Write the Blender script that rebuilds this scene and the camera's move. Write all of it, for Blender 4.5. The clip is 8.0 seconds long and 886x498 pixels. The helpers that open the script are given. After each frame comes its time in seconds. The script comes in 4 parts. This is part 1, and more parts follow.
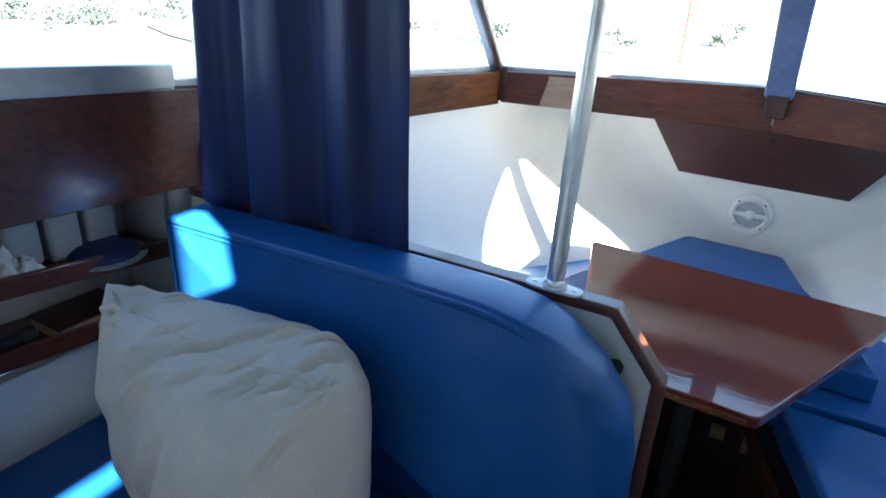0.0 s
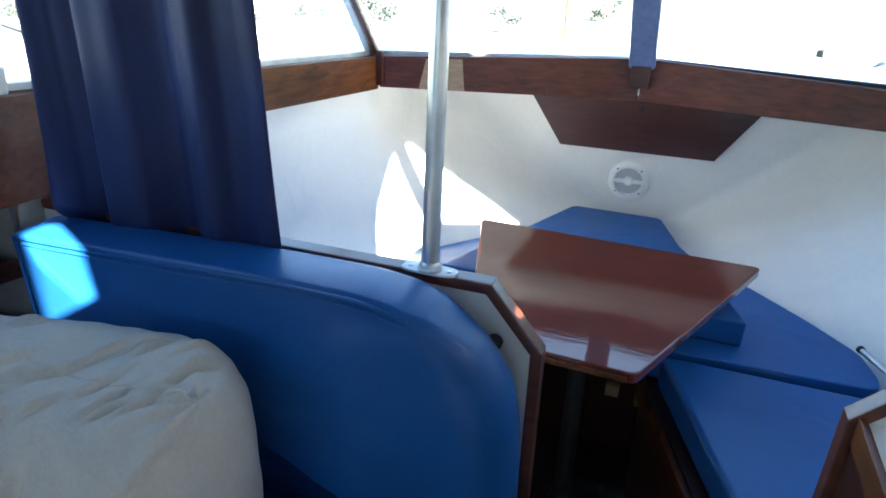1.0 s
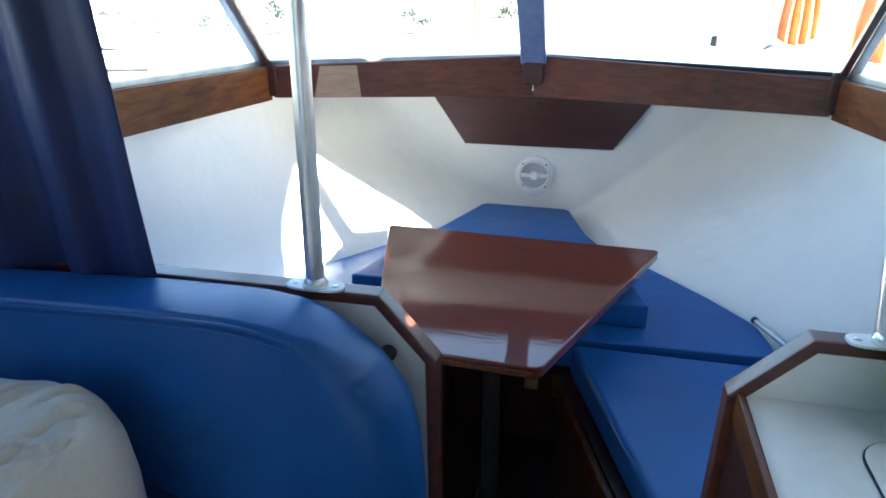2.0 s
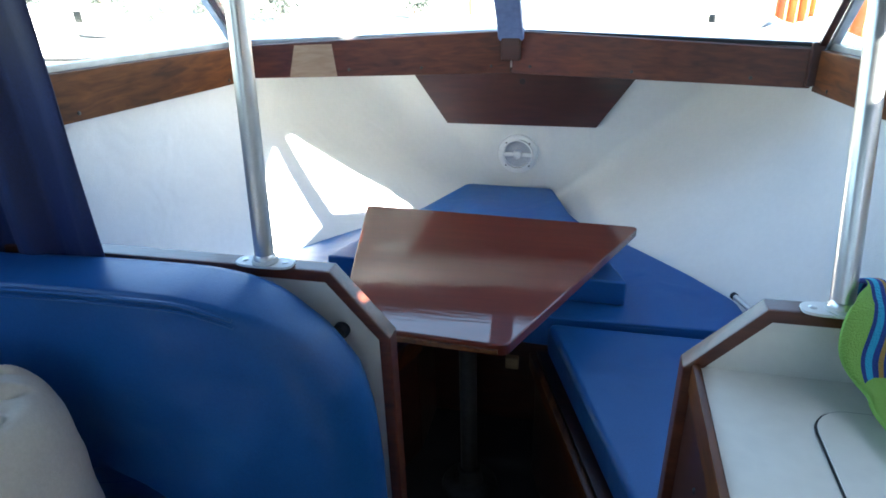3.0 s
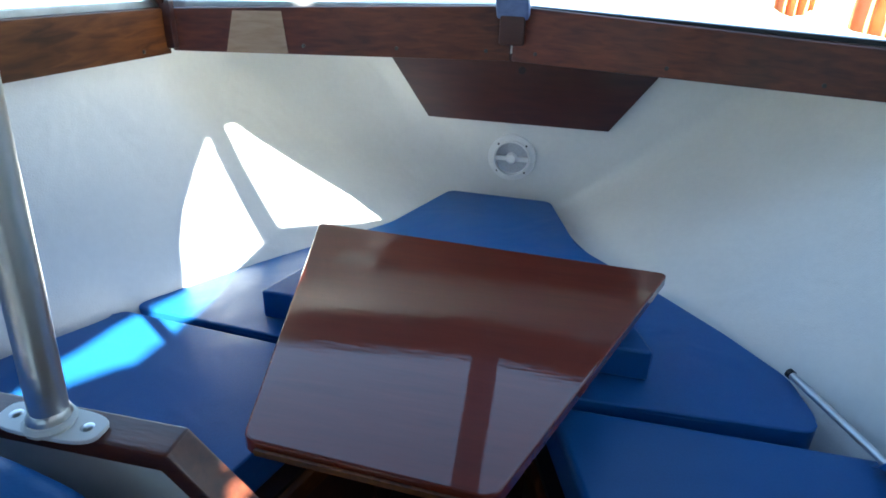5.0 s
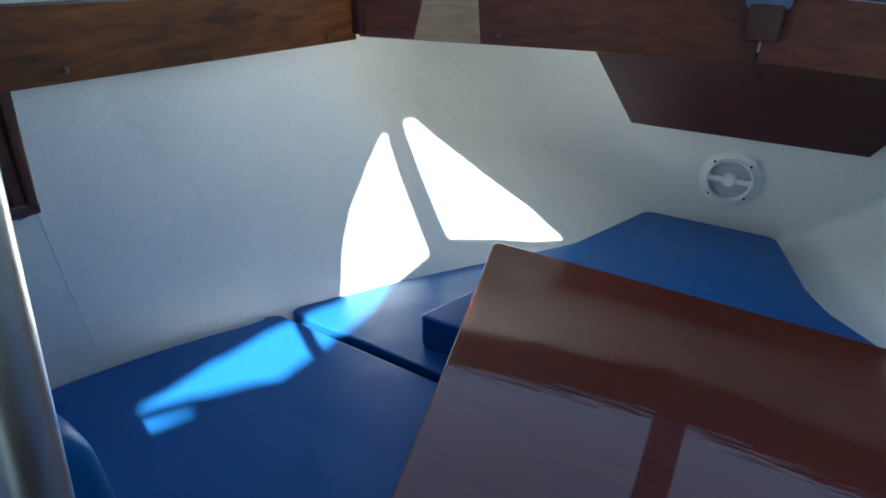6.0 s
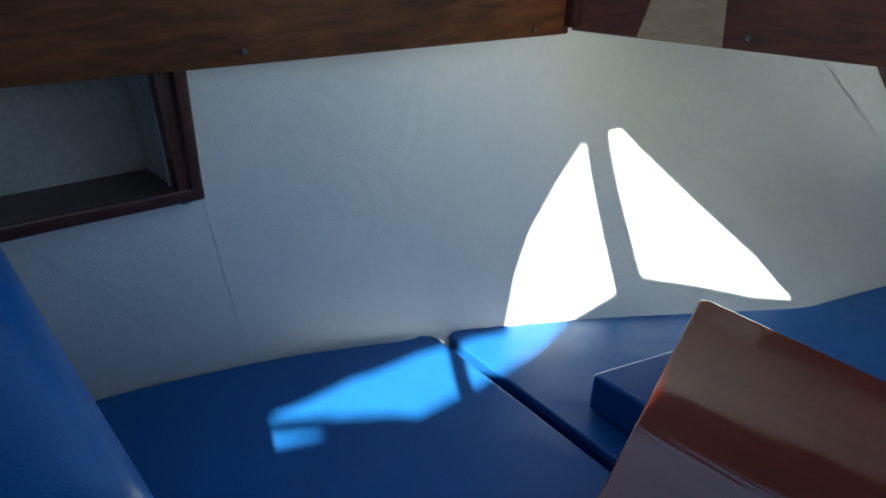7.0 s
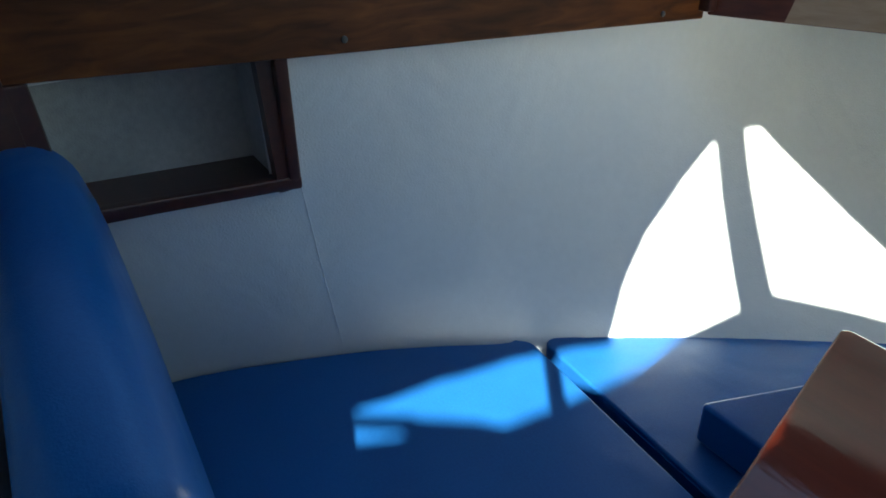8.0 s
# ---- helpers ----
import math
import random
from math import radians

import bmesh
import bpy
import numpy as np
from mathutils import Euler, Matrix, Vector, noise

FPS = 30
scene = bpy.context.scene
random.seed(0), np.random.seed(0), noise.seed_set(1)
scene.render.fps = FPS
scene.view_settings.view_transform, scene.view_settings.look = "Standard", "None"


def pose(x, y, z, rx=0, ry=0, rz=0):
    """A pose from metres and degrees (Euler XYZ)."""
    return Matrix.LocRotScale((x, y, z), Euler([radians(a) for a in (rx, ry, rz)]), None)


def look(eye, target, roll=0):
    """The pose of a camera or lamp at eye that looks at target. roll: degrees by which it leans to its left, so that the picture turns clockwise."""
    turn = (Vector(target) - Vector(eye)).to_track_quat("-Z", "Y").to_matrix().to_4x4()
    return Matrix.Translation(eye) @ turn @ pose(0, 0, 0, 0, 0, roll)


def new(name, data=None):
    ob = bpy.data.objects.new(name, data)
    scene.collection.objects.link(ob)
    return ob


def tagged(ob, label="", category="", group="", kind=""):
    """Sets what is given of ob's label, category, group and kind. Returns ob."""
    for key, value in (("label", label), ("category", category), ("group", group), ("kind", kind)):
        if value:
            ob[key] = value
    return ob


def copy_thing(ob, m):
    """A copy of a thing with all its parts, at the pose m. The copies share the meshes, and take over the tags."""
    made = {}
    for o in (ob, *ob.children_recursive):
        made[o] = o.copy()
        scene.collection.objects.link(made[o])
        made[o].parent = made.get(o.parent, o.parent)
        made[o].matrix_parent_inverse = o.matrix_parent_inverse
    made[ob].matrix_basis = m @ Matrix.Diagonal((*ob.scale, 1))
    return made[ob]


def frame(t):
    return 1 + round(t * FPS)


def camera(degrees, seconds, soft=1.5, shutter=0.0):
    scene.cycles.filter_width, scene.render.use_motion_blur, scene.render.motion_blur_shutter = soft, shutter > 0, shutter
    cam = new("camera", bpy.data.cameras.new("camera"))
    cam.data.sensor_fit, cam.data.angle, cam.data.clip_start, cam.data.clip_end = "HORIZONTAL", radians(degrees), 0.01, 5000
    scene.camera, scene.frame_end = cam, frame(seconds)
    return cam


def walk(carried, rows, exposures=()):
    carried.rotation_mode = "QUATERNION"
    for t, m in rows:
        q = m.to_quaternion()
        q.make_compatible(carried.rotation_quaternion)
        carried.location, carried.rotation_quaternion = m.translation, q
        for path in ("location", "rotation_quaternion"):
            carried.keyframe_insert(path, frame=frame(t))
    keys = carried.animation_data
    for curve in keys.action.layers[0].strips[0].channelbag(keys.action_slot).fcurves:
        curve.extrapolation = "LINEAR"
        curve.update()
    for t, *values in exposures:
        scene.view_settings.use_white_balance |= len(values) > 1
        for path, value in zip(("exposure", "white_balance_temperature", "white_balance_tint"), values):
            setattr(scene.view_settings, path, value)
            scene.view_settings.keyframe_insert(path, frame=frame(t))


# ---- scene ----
cam = camera(69.6, 8.0, soft=1.7)
PATH = [
    (0, (0.104, -0.953, 1.605), (-0.787, 0.649, 0.805), 2.9),
    (0.5, (0.098, -0.948, 1.608), (-0.775, 0.656, 0.793), 1.6),
    (1, (0.157, -0.92, 1.608), (-0.47, 0.786, 0.775), 1.3),
    (1.5, (0.197, -0.895, 1.61), (-0.297, 0.845, 0.756), -0.9),
    (2, (0.225, -0.876, 1.612), (-0.198, 0.895, 0.785), -0.8),
    (3.5, (0.315, -0.78, 1.57), (-0.1, 0.964, 0.685), -2.3),
    (4, (0.202, -0.627, 1.562), (-0.076, 1.14, 0.668), 0.3),
    (4.2, (0.163, -0.579, 1.549), (-0.103, 1.186, 0.647), 1.3),
    (5.3, (0.214, -0.267, 1.499), (-0.277, 1.413, 0.531), 1.9),
    (5.5, (0.194, -0.227, 1.485), (-0.438, 1.38, 0.476), 1.7),
    (6, (0.071, -0.096, 1.455), (-0.757, 1.455, 0.502), 0.3),
    (6.5, (-0.028, 0.009, 1.438), (-1.087, 1.396, 0.461), 0.2),
    (7, (-0.05, 0.1, 1.421), (-1.326, 1.29, 0.442), -0.2),
    (7.5, (-0.064, 0.159, 1.412), (-1.493, 1.133, 0.408), -1.5),
    (8, (-0.075, 0.178, 1.408), (-1.567, 1.053, 0.404), -3.0),
]
walk(cam, [(t, look(eye, target, roll)) for t, eye, target, roll in PATH], exposures=[(0, 4.28, 6000, 4), (1.5, 4.38, 6200, 3), (4.2, 4.33, 6250, 2), (5.4, 3.68, 5900, -1), (8, 2.92, 6100, -3)])

# ---- daylight ----
SUN = Vector((1.0, -0.52, 0.60)).normalized()   # towards the sun
world = bpy.data.worlds.new("sky")
scene.world = world
world.use_nodes = True
wn = world.node_tree.nodes
sky = wn.new("ShaderNodeTexSky")
sky.sky_type = "NISHITA"
sky.sun_disc = False
sky.sun_elevation = math.asin(SUN.z)
sky.sun_rotation = math.atan2(SUN.x, SUN.y)
wn["Background"].inputs["Strength"].default_value = 0.05
world.node_tree.links.new(sky.outputs[0], wn["Background"].inputs["Color"])
lamp = bpy.data.lights.new("sun", "SUN")
lamp.energy, lamp.angle, lamp.color = 5.0, radians(0.5), (1.0, 0.95, 0.87)
sun = new("sun", lamp)
sun.matrix_world = look(SUN * 30, (0, 0, 0))


# ---- materials ----
def material(name, base, rough=0.5, metal=0.0, coat=0.0, spec=0.5, scale=(1, 1, 1), grain=30.0, vary=0.15, stain=3.0, stain_amt=0.15,
             bump=0.05, bump_scale=120.0, second=None, distort=0.0, coat_rough=0.06, sheen=0.0, swell=0.0):
    m = bpy.data.materials.new(name)
    m.use_nodes = True
    n, l = m.node_tree.nodes, m.node_tree.links
    b = n["Principled BSDF"]
    co = n.new("ShaderNodeTexCoord")
    mp = n.new("ShaderNodeMapping")
    mp.inputs["Scale"].default_value = scale
    l.new(co.outputs["Object"], mp.inputs["Vector"])
    t1 = n.new("ShaderNodeTexNoise")
    t1.inputs["Scale"].default_value, t1.inputs["Detail"].default_value, t1.inputs["Distortion"].default_value = grain, 6, distort
    t2 = n.new("ShaderNodeTexNoise")
    t2.inputs["Scale"].default_value, t2.inputs["Detail"].default_value = stain, 4
    t3 = n.new("ShaderNodeTexNoise")
    t3.inputs["Scale"].default_value, t3.inputs["Detail"].default_value = bump_scale, 3
    l.new(mp.outputs[0], t1.inputs["Vector"])
    l.new(co.outputs["Object"], t2.inputs["Vector"])
    l.new(mp.outputs[0], t3.inputs["Vector"])
    second = second or tuple(c * (1 - 2 * vary) for c in base)
    ramp = n.new("ShaderNodeValToRGB")
    ramp.color_ramp.elements[0].position, ramp.color_ramp.elements[1].position = 0.3, 0.7
    ramp.color_ramp.elements[0].color, ramp.color_ramp.elements[1].color = (*second, 1), (*base, 1)
    l.new(t1.outputs["Fac"], ramp.inputs["Fac"])
    r2 = n.new("ShaderNodeMapRange")
    r2.inputs["From Min"].default_value, r2.inputs["From Max"].default_value = 0.3, 0.7
    r2.inputs["To Min"].default_value, r2.inputs["To Max"].default_value = 1 - stain_amt, 1 + stain_amt * 0.5
    l.new(t2.outputs["Fac"], r2.inputs["Value"])
    mul = n.new("ShaderNodeVectorMath")
    mul.operation = "SCALE"
    l.new(ramp.outputs["Color"], mul.inputs[0])
    l.new(r2.outputs[0], mul.inputs["Scale"])
    l.new(mul.outputs[0], b.inputs["Base Color"])
    r3 = n.new("ShaderNodeMapRange")
    r3.inputs["To Min"].default_value, r3.inputs["To Max"].default_value = rough * 0.8, min(1, rough * 1.25)
    l.new(t2.outputs["Fac"], r3.inputs["Value"])
    l.new(r3.outputs[0], b.inputs["Roughness"])
    b.inputs["Metallic"].default_value = metal
    b.inputs["Specular IOR Level"].default_value = spec
    b.inputs["Coat Weight"].default_value = coat
    b.inputs["Coat Roughness"].default_value = coat_rough
    b.inputs["Sheen Weight"].default_value = sheen
    bp = n.new("ShaderNodeBump")
    bp.inputs["Strength"].default_value, bp.inputs["Distance"].default_value = bump, 0.004
    l.new(t3.outputs["Fac"], bp.inputs["Height"])
    l.new(bp.outputs[0], b.inputs["Normal"])
    if coat:
        l.new(bp.outputs[0], b.inputs["Coat Normal"])
    if swell:                                   # soft dents and waves, a hand's width apart
        t4, b4 = n.new("ShaderNodeTexNoise"), n.new("ShaderNodeBump")
        t4.inputs["Scale"].default_value, t4.inputs["Detail"].default_value, t4.inputs["Distortion"].default_value = 5.0, 2, 0.8
        b4.inputs["Strength"].default_value, b4.inputs["Distance"].default_value = 1.0, swell
        l.new(co.outputs["Object"], t4.inputs["Vector"])
        l.new(t4.outputs["Fac"], b4.inputs["Height"])
        l.new(b4.outputs[0], bp.inputs["Normal"])
    return m


def glass(name, tint=(1, 1, 1)):
    m = bpy.data.materials.new(name)
    m.use_nodes = True
    n, l = m.node_tree.nodes, m.node_tree.links
    n.remove(n["Principled BSDF"])
    tr, gl, mix = n.new("ShaderNodeBsdfTransparent"), n.new("ShaderNodeBsdfGlossy"), n.new("ShaderNodeMixShader")
    tr.inputs["Color"].default_value = (*tint, 1)
    gl.inputs["Roughness"].default_value = 0.02
    mix.inputs[0].default_value = 0.03
    l.new(tr.outputs[0], mix.inputs[1])
    l.new(gl.outputs[0], mix.inputs[2])
    l.new(mix.outputs[0], n["Material Output"].inputs["Surface"])
    return m


LINER = material("white_liner", (0.71, 0.71, 0.685), rough=0.45, grain=60, vary=0.02, stain=2.2, stain_amt=0.07, bump=0.25, bump_scale=260, swell=0.008)
BUFF = material("cream_laminate", (0.76, 0.74, 0.66), rough=0.35, grain=40, vary=0.03, stain=4, stain_amt=0.06, bump=0.04, bump_scale=200)
WOOD = material("varnished_mahogany", (0.145, 0.037, 0.015), second=(0.06, 0.015, 0.007), rough=0.38, coat=0.4, coat_rough=0.12, scale=(1.2, 6, 9), grain=7, distort=0.6, stain=3, stain_amt=0.35, bump=0.06, bump_scale=40)
WOOD_SIDE = material("honey_mahogany", (0.18, 0.053, 0.009), second=(0.062, 0.016, 0.003), spec=0.3, rough=0.45, coat=0.15, coat_rough=0.12, scale=(8, 1.1, 8), grain=6, distort=0.8, stain=4, stain_amt=0.4, bump=0.06, bump_scale=40)
WOOD_DARK = material("dark_mahogany", (0.062, 0.017, 0.010), second=(0.036, 0.010, 0.007), rough=0.35, coat=0.5, coat_rough=0.15, scale=(1.2, 8, 8), grain=6, distort=0.5, stain=3, stain_amt=0.25, bump=0.05, bump_scale=40)
TABLE = material("polished_table_top", (0.135, 0.020, 0.0085), second=(0.105, 0.0155, 0.007), spec=0.1, rough=0.5, coat=0.95, coat_rough=0.03, scale=(1.0, 7, 7), grain=5, distort=0.5, stain=2.5, stain_amt=0.2, bump=0.05, bump_scale=14)
BLUE = material("blue_vinyl", (0.017, 0.104, 0.312), second=(0.014, 0.089, 0.282), rough=0.36, grain=200, stain=3, stain_amt=0.12, bump=0.12, bump_scale=420, spec=0.33, swell=0.006)
NAVY = material("navy_curtain_cloth", (0.007, 0.017, 0.10), second=(0.004, 0.010, 0.065), rough=0.6, grain=300, stain=6, stain_amt=0.3, bump=0.2, bump_scale=500, sheen=0.04)
LINEN = material("cream_linen", (0.76, 0.70, 0.60), second=(0.70, 0.64, 0.54), rough=0.85, grain=160, stain=7, stain_amt=0.12, bump=0.22, bump_scale=420)
CHROME = material("brushed_steel", (0.74, 0.74, 0.74), rough=0.34, metal=1.0, grain=40, vary=0.05, stain=6, stain_amt=0.15, bump=0.02)
ALU = material("aluminium_frame", (0.62, 0.63, 0.64), rough=0.4, metal=0.8, grain=30, vary=0.08, stain=8, stain_amt=0.2, bump=0.05)
BLACK = material("black_rubber", (0.015, 0.015, 0.016), rough=0.6, grain=50, bump=0.05)
PLASTIC = material("white_plastic", (0.78, 0.78, 0.77), rough=0.35, grain=40, vary=0.02, stain=6, stain_amt=0.05, bump=0.02)
GREY = material("grey_mesh", (0.48, 0.49, 0.51), rough=0.5, grain=260, vary=0.3, stain=8, stain_amt=0.1, bump=0.3, bump_scale=300)
CARPET = material("dark_sole_carpet", (0.022, 0.020, 0.022), rough=0.95, grain=300, vary=0.3, stain=5, stain_amt=0.4, bump=0.8, bump_scale=500)
DECK = material("white_gelcoat", (0.80, 0.80, 0.78), rough=0.4, grain=20, vary=0.03, stain=1.5, stain_amt=0.1, bump=0.05)
PAPER = material("white_paper", (0.72, 0.72, 0.70), rough=0.8, grain=60, vary=0.05, stain=10, stain_amt=0.1, bump=0.2, bump_scale=60)
TAN = material("pale_pine", (0.46, 0.30, 0.15), rough=0.5, scale=(1, 6, 6), grain=12, stain=6, stain_amt=0.2)
MESH = material("pale_mesh", (0.50, 0.52, 0.56), rough=0.5, grain=260, vary=0.15, stain=8, stain_amt=0.1, bump=0.4, bump_scale=300)
DULL = material("dull_brass", (0.09, 0.085, 0.08), rough=0.45, metal=0.7, grain=60, bump=0.05)
# matt grey, darker than the white liner, for recess backs and ends
LINING = material("grey_recess_lining", (0.44, 0.43, 0.42), rough=0.95, grain=80, vary=0.08, stain=4, stain_amt=0.2, bump=0.3, bump_scale=300)
JAR = material("milky_plastic", (0.38, 0.39, 0.40), rough=0.4, grain=30, vary=0.03, stain=9, stain_amt=0.1, bump=0.02)
# for the unseen roof and canopy; kept dark to cut light bounced inside
UNSEEN_ROOF = material("unseen_roof_grey_blue", (0.13, 0.14, 0.17), rough=0.9, grain=120, vary=0.08, stain=3, stain_amt=0.15, bump=0.3, bump_scale=300)
# mottled blue-grey for the centre mullion
MULLION_BLUE = material("blue_grey_mullion", (0.12, 0.17, 0.32), second=(0.08, 0.12, 0.25), rough=0.4, grain=40, stain=7, stain_amt=0.25, bump=0.05)
GLASS = glass("window_glass")


# ---- building helpers ----
def mesh_of(name, bm, mat, smooth=None):
    me = bpy.data.meshes.new(name)
    bmesh.ops.recalc_face_normals(bm, faces=bm.faces)
    bm.to_mesh(me)
    bm.free()
    me.materials.append(mat)
    if smooth is not None:
        me.shade_smooth()
        me.set_sharp_from_angle(angle=radians(smooth))
    return me


def part(name, bm, mat, parent=None, label="", smooth=40):
    ob = new(name, mesh_of(name, bm, mat, smooth))
    if smooth is not None and smooth <= 60:
        wn_ = ob.modifiers.new("flat_faces", "WEIGHTED_NORMAL")
        wn_.keep_sharp = True
        wn_.weight = 80
    if parent is not None:
        ob.parent = parent
    return tagged(ob, label)


def thing(name, label, category, at=(0, 0, 0), group="", kind=""):
    ob = new(name)
    ob.location = at
    ob.empty_display_size = 0.05
    return tagged(ob, label, category, group, kind)


def setting(name, bm, mat, label, category, smooth=40):
    return tagged(part(name, bm, mat, None, "", smooth), label, category, "", "structure")


def box(x0, x1, y0, y1, z0, z1, r=0.0, seg=2, bm=None):
    bm2 = bmesh.new()
    bmesh.ops.create_cube(bm2, size=1)
    for v in bm2.verts:
        v.co = Vector(((x0 + x1) / 2 + v.co.x * (x1 - x0), (y0 + y1) / 2 + v.co.y * (y1 - y0), (z0 + z1) / 2 + v.co.z * (z1 - z0)))
    if r:
        bmesh.ops.bevel(bm2, geom=bm2.edges[:], offset=r, segments=seg, affect="EDGES", profile=0.5)
    return join(bm, bm2)


def join(bm, other):
    """Adds the mesh other to bm."""
    if bm is None:
        return other
    me = bpy.data.meshes.new("joined")
    other.to_mesh(me)
    other.free()
    bm.from_mesh(me)
    bpy.data.meshes.remove(me)
    return bm


def prism(pts, lo, hi, axis="z", r=0.0, seg=2, corner=0.0, corner_seg=4):
    """A polygon pushed from lo to hi along an axis, with rounded corners and edges. pts: (x, y), (x, z) or (y, z)."""
    bm = bmesh.new()

    def at(p, h):
        return {"z": (p[0], p[1], h), "y": (p[0], h, p[1]), "x": (h, p[0], p[1])}[axis]
    low = [bm.verts.new(at(p, lo)) for p in pts]
    high = [bm.verts.new(at(p, hi)) for p in pts]
    bm.faces.new(low), bm.faces.new(high)
    for i in range(len(pts)):
        bm.faces.new((low[i - 1], low[i], high[i], high[i - 1]))
    bm.normal_update()
    bmesh.ops.recalc_face_normals(bm, faces=bm.faces)
    if corner:
        es = [e for v in low for e in v.link_edges if e.other_vert(v) in high]
        bmesh.ops.bevel(bm, geom=es, offset=corner, segments=corner_seg, affect="EDGES", profile=0.5, clamp_overlap=True)
    if r:
        k = "xyz".index(axis)
        es = [e for e in bm.edges if abs(e.verts[0].co[k] - e.verts[1].co[k]) < 1e-6]
        bmesh.ops.bevel(bm, geom=es, offset=r, segments=seg, affect="EDGES", profile=0.5, clamp_overlap=True)
    return bm


def tube(path, r, seg=12, bm=None, closed=False):
    """A round bar along a path of points."""
    pts = [Vector(p) for p in path]
    b = bmesh.new()
    rings = []
    for i, p in enumerate(pts):
        if closed:
            d = pts[(i + 1) % len(pts)] - pts[i - 1]
        else:
            d = pts[min(i + 1, len(pts) - 1)] - pts[max(i - 1, 0)]
        d.normalize()
        a = d.orthogonal() if abs(d.z) > 0.9 else d.cross(Vector((0, 0, 1)))
        if abs(d.z) > 0.9:
            a = Vector((1, 0, 0)) - d * d.x
        a.normalize()
        c = d.cross(a)
        rings.append([b.verts.new(p + r * (math.cos(2 * math.pi * k / seg) * a + math.sin(2 * math.pi * k / seg) * c)) for k in range(seg)])
    n = len(rings)
    for i in range(n if closed else n - 1):
        u, w = rings[i], rings[(i + 1) % n]
        for k in range(seg):
            b.faces.new((u[k - 1], u[k], w[k], w[k - 1]))
    if not closed:
        b.faces.new(rings[0]), b.faces.new(rings[-1])
    return join(bm, b)


def lathe(profile, at=(0, 0, 0), seg=24, axis="z", bm=None):
    """Turned from (radius, height) pairs round an axis through at."""
    b = bmesh.new()
    rings = []
    for r, h in profile:
        ring = []
        for k in range(seg):
            a = 2 * math.pi * k / seg
            c, s = r * math.cos(a), r * math.sin(a)
            p = {"z": (c, s, h), "y": (c, h, s), "x": (h, c, s)}[axis]
            ring.append(b.verts.new(Vector(at) + Vector(p)))
        rings.append(ring)
    for u, w in zip(rings, rings[1:]):
        for k in range(seg):
            b.faces.new((u[k - 1], u[k], w[k], w[k - 1]))
    b.faces.new(rings[0]), b.faces.new(rings[-1])
    return join(bm, b)


def beam(path, width, lo, hi, r=0.004):
    """A board whose inner face follows path in plan (x, y, z offset), width thick to its left."""
    pts = [Vector((p[0], p[1])) for p in path]
    bm = bmesh.new()
    rows = []
    for i, p in enumerate(pts):
        d = (pts[min(i + 1, len(pts) - 1)] - pts[max(i - 1, 0)]).normalized()
        nrm = Vector((-d.y, d.x))
        q = p + nrm * width
        z0, z1 = lo(p), hi(p)
        rows.append([bm.verts.new((p.x, p.y, z0)), bm.verts.new((p.x, p.y, z1)), bm.verts.new((q.x, q.y, z1)), bm.verts.new((q.x, q.y, z0))])
    for u, w in zip(rows, rows[1:]):
        for k in range(4):
            bm.faces.new((u[k - 1], u[k], w[k], w[k - 1]))
    bm.faces.new(rows[0]), bm.faces.new(rows[-1])
    bmesh.ops.recalc_face_normals(bm, faces=bm.faces)
    if r:
        bmesh.ops.bevel(bm, geom=[e for e in bm.edges if not e.is_boundary], offset=r, segments=2, affect="EDGES", profile=0.5, clamp_overlap=True)
    return bm


def screw(at, normal, parent, r=0.0055):
    """A domed screw head with a slot."""
    bm = lathe([(0.001, 0.0025), (r * 0.6, 0.002), (r, 0.0008), (r, -0.002)], seg=12)
    m = Vector(normal).to_track_quat("Z", "Y").to_matrix().to_4x4()
    bmesh.ops.transform(bm, matrix=Matrix.Translation(at) @ m, verts=bm.verts)
    return part("screw", bm, DULL, parent)


# ---- the hull ----
Y_ST = (-2.2, -0.9, 0.0, 0.23, 0.37, 0.55, 0.74, 0.83, 0.98, 1.13, 1.30, 1.40, 1.53, 1.75, 1.955)
W_LO = (1.20, 1.235, 1.225, 1.205, 1.145, 1.075, 0.965, 0.905, 0.80, 0.695, 0.56, 0.48, 0.40, 0.33, 0.285)
W_MID = (1.17, 1.19, 1.17, 1.15, 1.12, 1.09, 1.055, 1.04, 1.015, 0.985, 0.94, 0.91, 0.865, 0.765, 0.65)
W_HI = (1.13, 1.15, 1.12, 1.10, 1.09, 1.07, 1.055, 1.05, 1.035, 1.02, 1.00, 0.99, 0.975, 0.955, 0.93)
Z_LO, Z_MID, Z_HI = 0.575, 0.88, 1.14


def half_width(y, z):
    """Half the beam inside the liner at a place along the boat and a height."""
    a, b, c = np.interp(y, Y_ST, W_LO), np.interp(y, Y_ST, W_MID), np.interp(y, Y_ST, W_HI)
    u = (z - Z_LO) / (Z_HI - Z_LO)
    m = (Z_MID - Z_LO) / (Z_HI - Z_LO)
    k = (b - a - (c - a) * m) / (m * m - m)
    return float(a + (c - a - k) * u + k * u * u)


def smooth_half_width(y, z):
    return sum(half_width(min(y + d, 1.955), z) for d in (-0.08, -0.04, 0, 0.04, 0.08)) / 5 if y < 1.87 else half_width(y, z)


